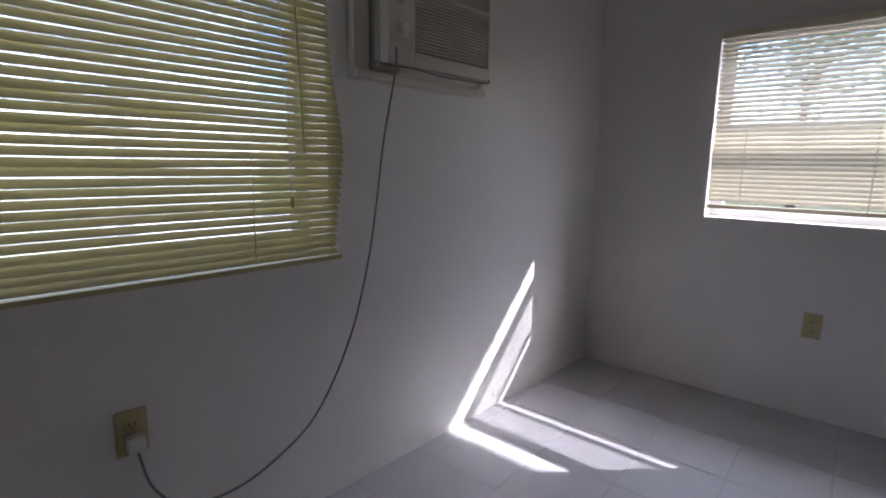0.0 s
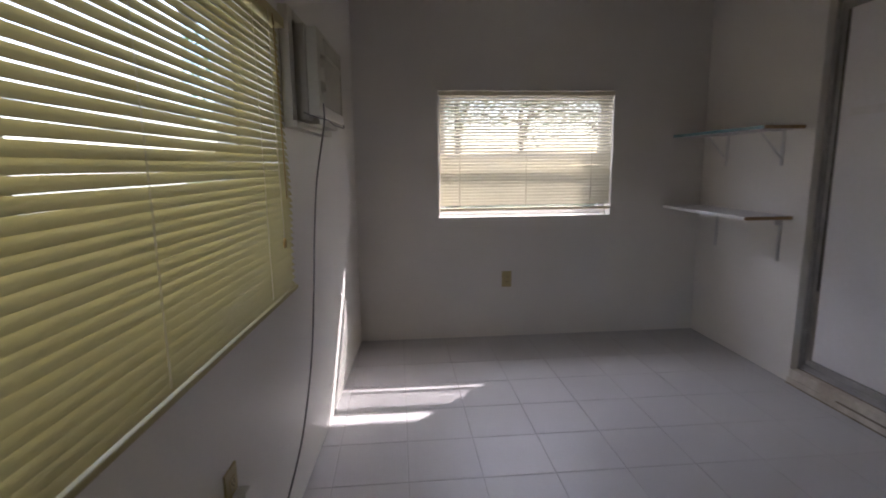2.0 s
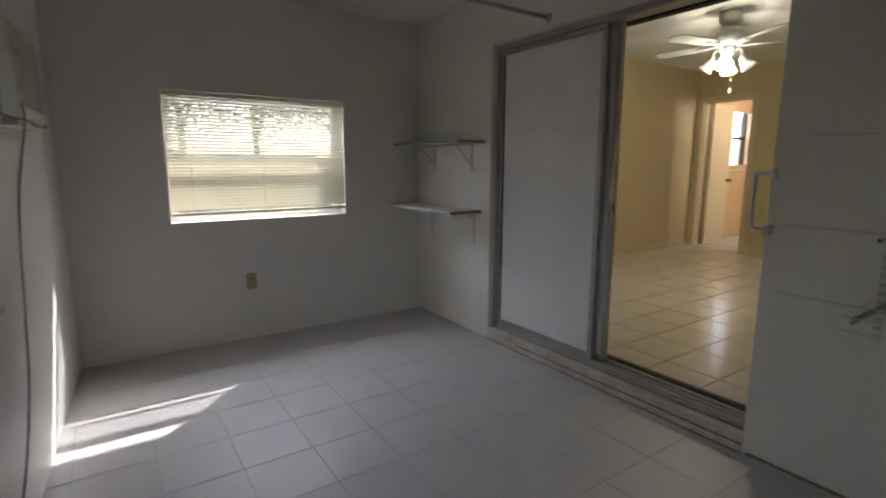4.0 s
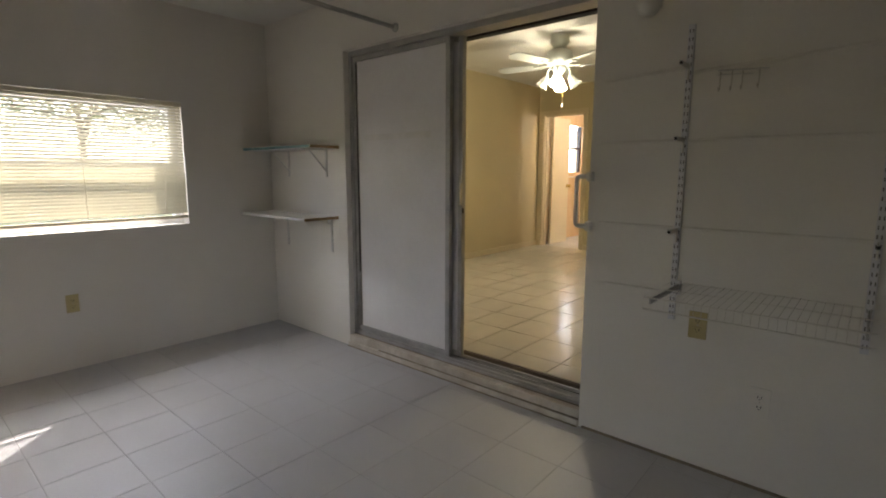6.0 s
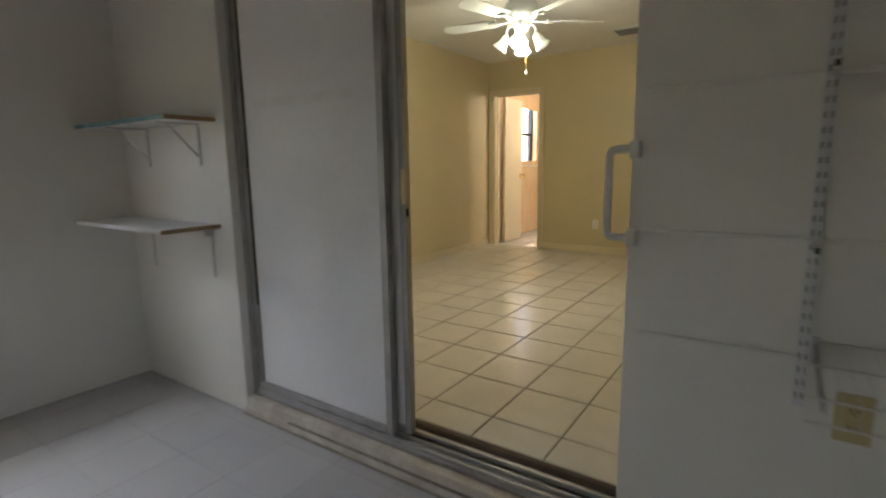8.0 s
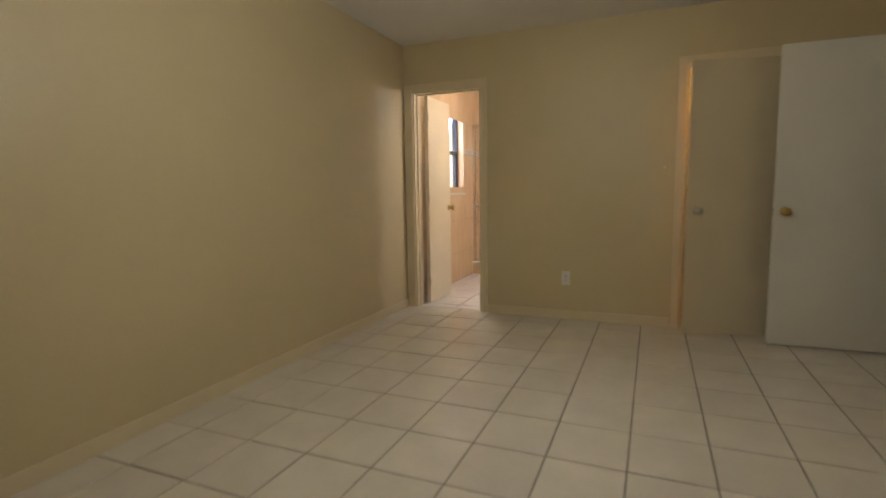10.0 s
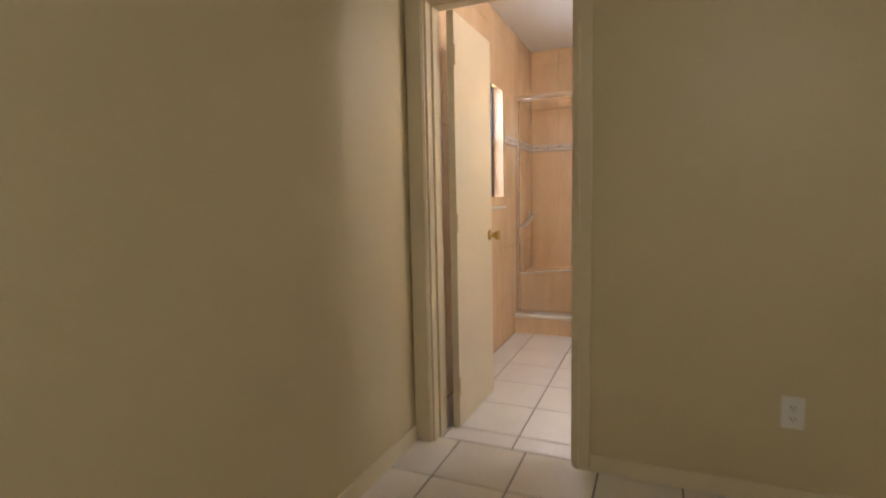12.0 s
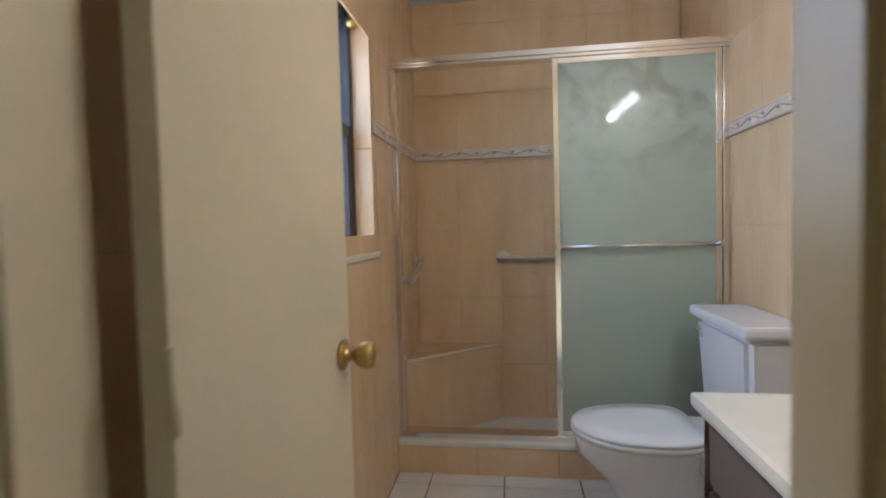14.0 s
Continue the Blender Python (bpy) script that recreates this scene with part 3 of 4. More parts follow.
# ---------------- corner shelves ----------------
def bracket(parent, y, z, drop, reach, brace):
    b = part("bracket", boxes((2.562, 2.5695, y - 0.009, y + 0.009, z - drop, z), (2.57 - reach, 2.562, y - 0.009, y + 0.009, z - 0.006, z - 0.0005), bevel=0.001), M_BRKT, parent)
    if brace:
        part("brace", tube([(2.564, y, z - drop * 0.8), (2.57 - reach * 0.75, y, z - 0.006)], 0.0045, 6), M_BRKT, b)
    else:
        part("web", boxes((2.57 - reach * 0.18, 2.562, y - 0.0025, y + 0.0025, z - drop * 0.16, z - 0.006)), M_BRKT, b)


upper = thing("wall_shelf", "narrow teal-edged wall shelf on braced brackets", "shelf", "corner shelves")
part("board", boxes((2.335, 2.569, -0.905, -0.004, 1.428, 1.445), bevel=0.001), M_SHELFW, upper)
part("front_edge", boxes((2.331, 2.335, -0.905, -0.004, 1.427, 1.446)), M_SHELFG, upper, "teal edge strip")
part("end_edge", boxes((2.331, 2.569, -0.909, -0.905, 1.427, 1.446)), M_EDGE, upper, "raw brown chipboard end")
for y in (-0.27, -0.76):
    bracket(upper, y, 1.427, 0.20, 0.20, True)
lower = thing("wall_shelf", "white laminate wall shelf with raw front edge", "shelf", "corner shelves")
part("board", boxes((2.285, 2.569, -0.878, -0.004, 0.928, 0.946), bevel=0.001), M_SHELFW, lower)
part("end_edge", boxes((2.285, 2.569, -0.882, -0.878, 0.9275, 0.9465)), M_EDGE, lower, "raw brown chipboard end")
for y in (-0.22, -0.80):
    bracket(lower, y, 0.927, 0.25, 0.21, False)

structure("trim_foot_seam", boxes((2.558, 2.5695, -4.74, -2.81, 0.0005, 0.009)), M_SEAM, "dirty caulk seam along the wall foot", "trim")

# closet rod below the ceiling
rod = thing("closet_rod", "grey metal hanging rod fixed to the wall", "rod")
part("bar", tube([(2.566, -1.495, 2.133), (1.30, -1.495, 2.143)], 0.012, 10), M_ALU, rod)
part("flange", lathe([(0.028, 0), (0.026, 0.006), (0.016, 0.009), (0.015, 0.02), (0.0, 0.02)], pose(2.569, -1.495, 2.133, 0, -90, 0), 14), M_ALU, rod)
part("hanger_strap", tube([(1.35, -1.495, 2.143), (1.35, -1.495, CEIL_1)], 0.006, 6), M_ALU, rod)

# ---------------- wire shelving ----------------
def standard(y, z0, z1):
    s = thing("shelf_standard", "white slotted metal shelf upright screwed to wall", "shelf upright", "shelf uprights")
    part("rail", boxes((2.556, 2.5695, y - 0.0125, y + 0.0125, z0, z1), bevel=0.0015), M_STDR, s)
    k = z0 + 0.02
    while k < z1 - 0.02:
        for dy in (-0.006, 0.006):
            part("slot", boxes((2.5550, 2.5558, y + dy - 0.0018, y + dy + 0.0018, k, k + 0.014)), M_ACDARK, s)
        k += 0.032
    return s


uprights = [standard(-3.195, 0.64, 1.845), standard(-3.835, 0.64, 1.845)]


def wire_shelf(label, y0, y1, z, depth, lip=0.03, step=0.025, arms=(), dark=False):
    """A wire shelf against the porch wall from y0 to y1 at height z."""
    o = thing("wire_shelf", label, "shelf", "wire shelves")
    for x in (2.562, 2.57 - depth * 0.5, 2.57 - depth):
        part("long_wire", tube([(x, y0, z), (x, y1, z)], 0.0024, 5), M_WIRE, o)
    part("lip_wire", tube([(2.57 - depth, y0, z - lip), (2.57 - depth, y1, z - lip)], 0.003, 5), M_WIRE, o)
    y = y0
    while y > y1:
        part("cross_wire", tube([(2.566, y, z + 0.003), (2.57 - depth, y, z + 0.003), (2.568 - depth, y, z - lip)], 0.0008, 4), M_WIRE, o)
        y -= step
    for y in arms:
        a = part("arm", boxes((2.57 - depth - 0.005, 2.556, y - 0.003, y + 0.003, z - 0.022, z - 0.004), (2.535, 2.556, y - 0.003, y + 0.003, z - 0.045, z - 0.02)), M_STDR if not dark else M_ALU, o)
        part("clip", boxes((2.555, 2.565, y - 0.010, y + 0.010, z - 0.05, z + 0.01), bevel=0.002), M_STDR, a)


def cleat(y0, y1, z, tilt=0.0):
    o = thing("wall_cleat", "thin painted shelf cleat along the white wall", "cleat", "wall cleats")
    bm = bmesh.new()
    v = bm_box(bm, 2.559, 2.5695, y1, y0, z - 0.006, z + 0.006)
    for q in v:
        q.co.z += tilt * (q.co.y - y0)
    bmesh.ops.bevel(bm, geom=bm.edges[:], offset=0.003, segments=1, affect="EDGES")
    part("strip", bm, M_WHITE, o)


def arm(o, y, z, reach):
    a = part("bracket_arm", boxes((2.57 - reach, 2.556, y - 0.003, y + 0.003, z - 0.018, z), (2.535, 2.556, y - 0.003, y + 0.003, z - 0.06, z), bevel=0.001), M_WHITE, o, "short pale bracket arm")
    part("tip", boxes((2.564 - reach, 2.57 - reach, y - 0.005, y + 0.005, z - 0.014, z - 0.002)), M_DARKB, a)


cleat(-2.82, -3.18, 1.665, -0.05)
cleat(-3.21, -3.84, 1.66, -0.05)
cleat(-2.82, -3.84, 1.395)
cleat(-2.82, -3.84, 1.035)
cleat(-2.82, -3.19, 0.755)
for z in (1.69, 1.405, 1.035):
    arm(uprights[0], -3.195, z, 0.12)
    arm(uprights[1], -3.835, z, 0.12)
wire_shelf("low white wire shelf on grey metal bracket arms", -3.19, -3.86, 0.802, 0.355, lip=0.045, arms=(-3.215, -3.835), dark=True)
hooks = thing("hook_rail", "small white wire hook rail with four hooks", "hook rail")
part("rail", tube([(2.560, -3.30, 1.655), (2.560, -3.47, 1.645)], 0.003, 6), M_BRKT, hooks)
part("lower_rail", tube([(2.560, -3.30, 1.64), (2.560, -3.42, 1.632)], 0.002, 6), M_BRKT, hooks)
for y in (-3.31, -3.35, -3.385, -3.44):
    part("hook", tube(smooth_path([(2.560, y, 1.65), (2.557, y, 1.59), (2.545, y, 1.575), (2.535, y, 1.59)], 4), 0.0022, 6), M_STEEL, hooks)
sconce = thing("wall_lamp_holder", "painted round lamp holder high on the wall", "lamp holder")
part("base", boxes((2.545, 2.5695, -3.075, -2.985, 1.93, 2.06), bevel=0.006), M_WHITE, sconce)
part("socket", lathe([(0.045, 0), (0.047, 0.02), (0.043, 0.045), (0.025, 0.06), (0, 0.062)], pose(2.545, -3.03, 1.945, 0, -100, 0), 18), M_OUTW, sconce)

# ---------------- bedroom ----------------
structure("baseboard_north", boxes((2.82, X_E, Y_N - 0.014, Y_N - 0.001, FLOOR_B, FLOOR_B + 0.075), bevel=0.003), M_TRIM, "cream gloss baseboard", "baseboard")
structure("baseboard_east", boxes((X_E - 0.014, X_E - 0.001, -2.04, -0.536, FLOOR_B, FLOOR_B + 0.075), bevel=0.003), M_TRIM, "cream gloss baseboard", "baseboard")


def casing(name, y0, y1, top, label, wide=0.062):
    """Flat casing with an inner bead round an opening in the east wall, and the jamb lining."""
    c = tagged(new(name), label, "door frame", kind="structure")
    for a, b, nm in ((y0, y0 + 0.062, "side_casing"), (y1 - wide, y1, "side_casing")):
        s = part(nm, boxes((X_E - 0.016, X_E - 0.001, a, b, FLOOR_B, top), bevel=0.003), M_TRIM, c)
        part("bead", boxes((X_E - 0.021, X_E - 0.016, *((b - 0.018, b - 0.006) if a == y0 else (a + 0.006, a + 0.018)), FLOOR_B, top - 0.05), bevel=0.002), M_TRIM, s)
    part("head_casing", boxes((X_E - 0.016, X_E - 0.001, y0 + 0.062, y1 - wide, top - 0.062, top), bevel=0.003), M_TRIM, c)
    part("jamb", boxes((X_E - 0.004, XB + 0.004, y0 + 0.060, y0 + 0.073, FLOOR_B, top - 0.06), (X_E - 0.004, XB + 0.004, y1 - wide - 0.011, y1 - 0.060, FLOOR_B, top - 0.06), (X_E - 0.004, XB + 0.004, y0 + 0.073, y1 - wide - 0.011, top - 0.075, top - 0.06)), M_TRIM, c)
    part("stop", boxes((X_E + 0.045, X_E + 0.062, y1 - wide - 0.022, y1 - wide - 0.011, FLOOR_B, top - 0.075), (X_E + 0.045, X_E + 0.062, y0 + 0.073, y0 + 0.084, FLOOR_B, top - 0.075), (X_E + 0.045, X_E + 0.062, y0 + 0.084, y1 - wide - 0.022, top - 0.088, top - 0.075)), M_TRIM, c)


casing("trim_bath_door", -0.535, 0.264, 2.19, "cream gloss door casing round the bathroom doorway", 0.084)
casing("trim_hall_door", -2.885, -2.045, 2.19, "cream gloss door casing round the hall doorway")


def knob(parent, m, material):
    k = part("knob", lathe([(0.030, 0), (0.031, 0.004), (0.026, 0.008), (0.013, 0.011), (0.011, 0.024), (0.017, 0.030), (0.025, 0.040), (0.0275, 0.052), (0.026, 0.062), (0.019, 0.066), (0.0, 0.067)], m, 20), material, parent)
    return k


def door_leaf(name, label, width, height, material, m, metal, back=0.065, both=True):
    """Flush leaf: hinge edge at the origin, along local x, thickness in local y."""
    d = tagged(new(name), label, "door", kind="structure")
    d.matrix_basis = m
    part("leaf", boxes((0.004, width, -0.0175, 0.0175, 0.008, height), bevel=0.002), material, d)
    part("latch_plate", boxes((width, width + 0.001, -0.012, 0.012, 0.90, 0.96)), metal, d)
    knob(d, pose(width - back, -0.0175, 0.93, 90, 0, 0), metal)
    if both:
        knob(d, pose(width - back, 0.0175, 0.93, -90, 0, 0), metal)
    for z in (0.22, 1.02, 1.80):
        part("hinge", tube([(0.0, -0.022, z - 0.045), (0.0, -0.022, z + 0.045)], 0.006, 8), M_TRIM, d)
    return d


door_leaf("door_1", "cream flush door standing open into the bathroom", 0.535, 2.0, M_DOORC, pose(XB + 0.015, 0.122, FLOOR_B, 0, 0, -0.8), M_BRASS, back=0.045)
door_leaf("door_2", "cream flush hall door left ajar", 0.71, 2.0, M_DOORC, pose(7.345, -2.81, FLOOR_B, 0, 0, 105), M_STEEL)
door_leaf("door_3", "white flush door standing open", 0.79, 2.02, M_DOORW, pose(7.10, -3.44, FLOOR_B, 0, 0, 92), M_BRASS)

# ---------------- ceiling fan ----------------
FX, FY = 4.80, -1.40
fan = thing("ceiling_fan", "white five-blade ceiling fan with four tulip lamps, lit", "ceiling fan", m=pose(FX, FY, -0.045))
part("canopy", lathe([(0.0, CEIL_B + 0.044), (0.085, CEIL_B + 0.044), (0.09, CEIL_B - 0.03), (0.06, CEIL_B - 0.07), (0.03, CEIL_B - 0.08), (0.0, CEIL_B - 0.08)], None, 24), M_FAN, fan)
part("motor", lathe([(0.0, 2.47), (0.05, 2.47), (0.115, 2.435), (0.128, 2.39), (0.12, 2.34), (0.09, 2.315), (0.06, 2.31), (0.0, 2.31)], None, 28), M_FAN, fan)
part("light_hub", lathe([(0.0, 2.325), (0.06, 2.32), (0.066, 2.30), (0.055, 2.26), (0.035, 2.235), (0.012, 2.22), (0.0, 2.215)], None, 20), M_FAN, fan)
for k in range(5):
    a = 24 + 72 * k
    r = pose(0, 0, 0, 0, 0, a)
    bm = bmesh.new()
    n = 12
    top, bot = [], []
    for i in range(n + 1):
        u = i / n
        x = 0.19 + 0.45 * u
        w = 0.052 + 0.02 * u
        if u > 0.85:
            w *= math.sqrt(max(0.0, 1 - ((u - 0.85) / 0.155) ** 2))
        top.append((x, w))
    vs = []
    for z in (2.322, 2.328):
        vs.append([bm.verts.new((x, s * w, z + s * w * 0.20)) for s in (1, -1) for x, w in (top if s == 1 else top[::-1])])
    bm.faces.new(vs[0][::-1])
    bm.faces.new(vs[1])
    for i in range(len(vs[0])):
        j = (i + 1) % len(vs[0])
        bm.faces.new((vs[0][i], vs[0][j], vs[1][j], vs[1][i]))
    bm.transform(r)
    bl = part("blade", bm, M_FAN, fan)
    part("blade_iron", boxes((0.08, 0.25, -0.016, 0.016, 2.312, 2.320), (0.20, 0.25, -0.035, 0.035, 2.312, 2.321), m=r, bevel=0.001), M_FAN, bl)
for k in range(4):
    a = 20 + 90 * k
    r = pose(0, 0, 2.27, 0, 0, a) @ pose(0.105, 0, -0.055, 0, 0, 0) @ pose(0, 0, 0, 0, 145, 0)
    arm = part("lamp_arm", tube(smooth_path([pose(0, 0, 0, 0, 0, a) @ Vector(p) for p in ((0.045, 0, 2.275), (0.085, 0, 2.285), (0.108, 0, 2.25), (0.105, 0, 2.215))], 5), 0.008, 8), M_FAN, fan)
    part("shade", lathe([(0.017, 0.0), (0.027, 0.010), (0.035, 0.038), (0.040, 0.066), (0.050, 0.092), (0.062, 0.108)], r, 28, wave=0.06, waves=8), M_LIT if k in (0, 2) else M_SHADE, arm, "glowing frosted tulip glass" if k in (0, 2) else "white frosted tulip glass")
    part("bulb", lathe([(0.010, 0.01), (0.014, 0.03), (0.024, 0.06), (0.022, 0.08), (0.0, 0.095)], r, 14), M_LIT if k in (0, 2) else M_OUTW, arm)
part("pull_chain", tube([(0.02, -0.03, 2.24), (0.02, -0.035, 1.96)], 0.0014, 5), M_BRASS, fan)
part("chain_pull", lathe([(0.002, 0.012), (0.007, 0.0), (0.006, -0.018), (0.0, -0.024)], pose(0.02, -0.035, 1.95), 10), M_OUTW, fan)

vent = thing("ceiling_vent", "grey louvred ceiling air vent", "vent")
part("frame", boxes((6.58, 6.88, -1.84, -1.81, CEIL_B - 0.012, CEIL_B - 0.001), (6.58, 6.88, -1.57, -1.54, CEIL_B - 0.012, CEIL_B - 0.001), (6.58, 6.61, -1.81, -1.57, CEIL_B - 0.012, CEIL_B - 0.001), (6.85, 6.88, -1.81, -1.57, CEIL_B - 0.012, CEIL_B - 0.001), bevel=0.002), M_FAN, vent)
part("duct_shadow", boxes((6.61, 6.85, -1.81, -1.57, CEIL_B - 0.003, CEIL_B - 0.001)), M_DARK, vent)
for i in range(9):
    x = 6.62 + i * 0.027
    part("slat", boxes((-0.001, 0.001, -1.81, -1.57, -0.010, 0.010), m=pose(x, 0, CEIL_B - 0.012, 0, 40, 0)), M_ALU, vent)

# ---------------- bathroom ----------------
XS = 9.35
curb = structure("shower_curb", boxes((XS - 0.0, XS + 0.12, BS, BN, 0, FLOOR_B + 0.135)), M_GROUTB, "low tiled shower curb with marble cap", "curb")
part("cap", boxes((XS - 0.012, XS + 0.13, BS, BN, FLOOR_B + 0.135, FLOOR_B + 0.16), bevel=0.005), M_COUNTER, curb, "cream marble cap")
for i in range(4):
    y = 0.318 - 0.378 * i
    y1 = max(y - 0.374, BS)
    part("tile", boxes((XS - 0.008, XS + 0.0, y1, y, FLOOR_B, FLOOR_B + 0.132), bevel=0.0015), M_BEIGE, curb)
structure("shower_floor", boxes((XS + 0.12, BX, BS, BN, 0, FLOOR_B + 0.03)), M_TILEB, "white shower base", "floor")

CB, CT = FLOOR_B + 0.16, 2.085
shower = thing("shower_enclosure", "chrome framed sliding shower screen with frosted glass", "shower screen")
part("header", boxes((XS + 0.015, XS + 0.085, BS + 0.002, BN - 0.002, CT - 0.045, CT), (XS + 0.008, XS + 0.015, BS + 0.002, BN - 0.002, CT - 0.03, CT - 0.012), bevel=0.004), M_CHROME, shower)
for y in (BS + 0.002, BN - 0.032):
    part("side_channel", boxes((XS + 0.02, XS + 0.08, y, y + 0.03, CB, CT - 0.045), bevel=0.003), M_CHROME, shower)
part("bottom_track", boxes((XS + 0.015, XS + 0.09, BS + 0.002, BN - 0.002, CB, CB + 0.03), bevel=0.003), M_CHROME, shower)
for i, (x, y0, y1) in enumerate(((XS + 0.022, -1.155, -0.435), (XS + 0.058, -1.15, -0.46))):
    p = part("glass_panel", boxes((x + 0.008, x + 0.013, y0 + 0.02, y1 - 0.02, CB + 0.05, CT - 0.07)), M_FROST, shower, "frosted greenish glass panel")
    p.visible_shadow = False
    part("panel_frame", boxes((x, x + 0.022, y0, y0 + 0.025, CB + 0.03, CT - 0.045), (x, x + 0.022, y1 - 0.025, y1, CB + 0.03, CT - 0.045), (x, x + 0.022, y0 + 0.025, y1 - 0.025, CB + 0.03, CB + 0.055), (x, x + 0.022, y0 + 0.025, y1 - 0.025, CT - 0.07, CT - 0.045), bevel=0.002), M_CHROME, p)
bar = part("towel_bar", tube([(XS + 0.0, -0.45, 1.19), (XS + 0.0, -1.15, 1.19)], 0.010, 10), M_CHROME, shower, "chrome towel bar across the glass")
for y in (-0.452, -1.148):
    part("bar_bracket", boxes((XS - 0.01, XS + 0.024, y - 0.012, y + 0.012, 1.178, 1.202), bevel=0.003), M_CHROME, bar)

# corner bench in the shower
bench = structure("shower_bench", bmesh.new(), M_GROUTB, "peach tiled triangular corner bench", "bench")
def bench_block(z0, z1, grow, material, name):
    bm = bmesh.new()
    pts = [(9.58 - grow, BN), (BX, BN), (BX, -0.17 - grow)]
    lo = [bm.verts.new((x, y, z0)) for x, y in pts]
    hi = [bm.verts.new((x, y, z1)) for x, y in pts]
    bm.faces.new(lo[::-1])
    bm.faces.new(hi)
    for i in range(3):
        j = (i + 1) % 3
        bm.faces.new((lo[i], lo[j], hi[j], hi[i]))
    bmesh.ops.recalc_face_normals(bm, faces=bm.faces[:])
    return part(name, bm, material, bench)


bench_block(FLOOR_B + 0.03, 0.575, 0.0, M_BEIGE, "front")
bench_block(0.575, 0.597, 0.006, M_BEIGE, "seat")
part("edge_strip", tube([(9.578, BN - 0.004, 0.594), (BX - 0.004, -0.172, 0.594)], 0.007, 6), M_COUNTER, bench, "pale edge strip")


def grab_bar(a, b, wall, label):
    """A bar from a to b with flanges on the wall, whose normal points into the shower."""
    g = thing("grab_bar", label, "grab bar", "shower grab bars")
    a, b, w = Vector(a), Vector(b), Vector(wall)
    part("bar", tube(smooth_path([a, a + w * 0.035, a + w * 0.05 + (b - a).normalized() * 0.02, b + w * 0.05 - (b - a).normalized() * 0.02, b + w * 0.035, b], 5), 0.0145, 10), M_STEEL, g)
    for p in (a, b):
        q = w.to_track_quat("Z", "Y").to_matrix().to_4x4()
        part("flange", lathe([(0.038, 0.0005), (0.037, 0.006), (0.030, 0.010), (0.0, 0.011)], Matrix.Translation(p) @ q, 18), M_STEEL, g)


grab_bar((9.995, -0.19, 1.105), (9.995, -0.80, 1.105), (-1, 0, 0), "brushed steel grab bar on the shower wall")
grab_bar((9.86, BN - 0.003, 1.10), (9.50, BN - 0.003, 1.02), (0, -1, 0), "short brushed steel grab bar in the shower")

# window of the bathroom
bw = tagged(new("window_3"), "dark bronze single-hung bathroom window in deep tiled reveal", "window", kind="structure")
part("frame", boxes((8.28, 8.315, 0.405, 0.46, 1.205, 2.18), (9.005, 9.045, 0.395, 0.46, 1.205, 2.18), (8.315, 9.005, 0.405, 0.46, 1.205, 1.245), (8.315, 9.005, 0.405, 0.46, 2.14, 2.18), bevel=0.002), M_DARKB, bw)
part("sash_rail", boxes((8.315, 9.005, 0.40, 0.44, 1.67, 1.71), bevel=0.002), M_DARKB, bw)
part("sash_stile", boxes((8.965, 9.005, 0.398, 0.43, 1.245, 1.67), bevel=0.002), M_DARKB, bw)
part("sill", boxes((8.27, 9.055, BN - 0.018, 0.50, 1.178, 1.200), bevel=0.004), M_COUNTER, bw, "pale marble sill")
for z0, z1 in ((1.245, 1.67), (1.71, 2.14)):
    q = part("pane", boxes((8.315, 9.005, 0.428, 0.432, z0, z1)), M_PANE, bw)
    q.visible_shadow = False
part("reveal_tile", boxes((9.037, 9.045, BN, 0.395, 1.20, 1.62), bevel=0.001), M_BEIGE, bw)
part("reveal_tile", boxes((9.037, 9.045, BN, 0.395, 1.624, 2.18), bevel=0.001), M_BEIGE, bw)
curtain_rod = thing("curtain_rod_knob", "small brass rod end above the window", "rod end")
part("knob", lathe([(0.0, 0), (0.018, 0.004), (0.024, 0.02), (0.018, 0.036), (0.008, 0.042), (0.008, 0.06), (0.0, 0.06)], pose(8.98, 0.375, 2.115, 0, 90, 0), 14), M_BRASS, curtain_rod)

# toilet against the south wall, bowl towards the window
def loft(sections, material_smooth=True, n=28):
    """Sections of (centre_y, half_x, half_y_front, half_y_back, z) joined as a smooth body, centred on x=0; front is +y."""
    bm = bmesh.new()
    rings = []
    for cy, hx, hf, hb, z in sections:
        ring = []
        for k in range(n):
            a = k * math.tau / n
            s, c = math.sin(a), math.cos(a)
            e = 0.5 if s < 0 else 1.0
            ring.append(bm.verts.new((hx * math.copysign(abs(c) ** e, c), cy + (hf if s > 0 else hb) * math.copysign(abs(s) ** e, s), z)))
        rings.append(ring)
    for a, b in zip(rings, rings[1:]):
        for k in range(n):
            bm.faces.new((a[k], a[(k + 1) % n], b[(k + 1) % n], b[k])).smooth = True
    bm.faces.new(rings[0][::-1])
    bm.faces.new(rings[-1])
    bmesh.ops.recalc_face_normals(bm, faces=bm.faces[:])
    return bm


toilet = thing("toilet", "white porcelain toilet with closed lid", "toilet", m=pose(8.97, -0.72, FLOOR_B))
part("bowl", loft([(-0.06, 0.115, 0.17, 0.22, 0.0), (-0.06, 0.11, 0.16, 0.22, 0.03), (-0.05, 0.10, 0.15, 0.20, 0.13), (-0.03, 0.115, 0.19, 0.19, 0.22), (0.0, 0.165, 0.245, 0.20, 0.31), (0.01, 0.185, 0.248, 0.20, 0.36), (0.01, 0.19, 0.251, 0.20, 0.385)]), M_CERAM, toilet)
part("bowl_shelf", boxes((-0.19, 0.19, -0.42, -0.14, 0.30, 0.383), bevel=0.02), M_CERAM, toilet)
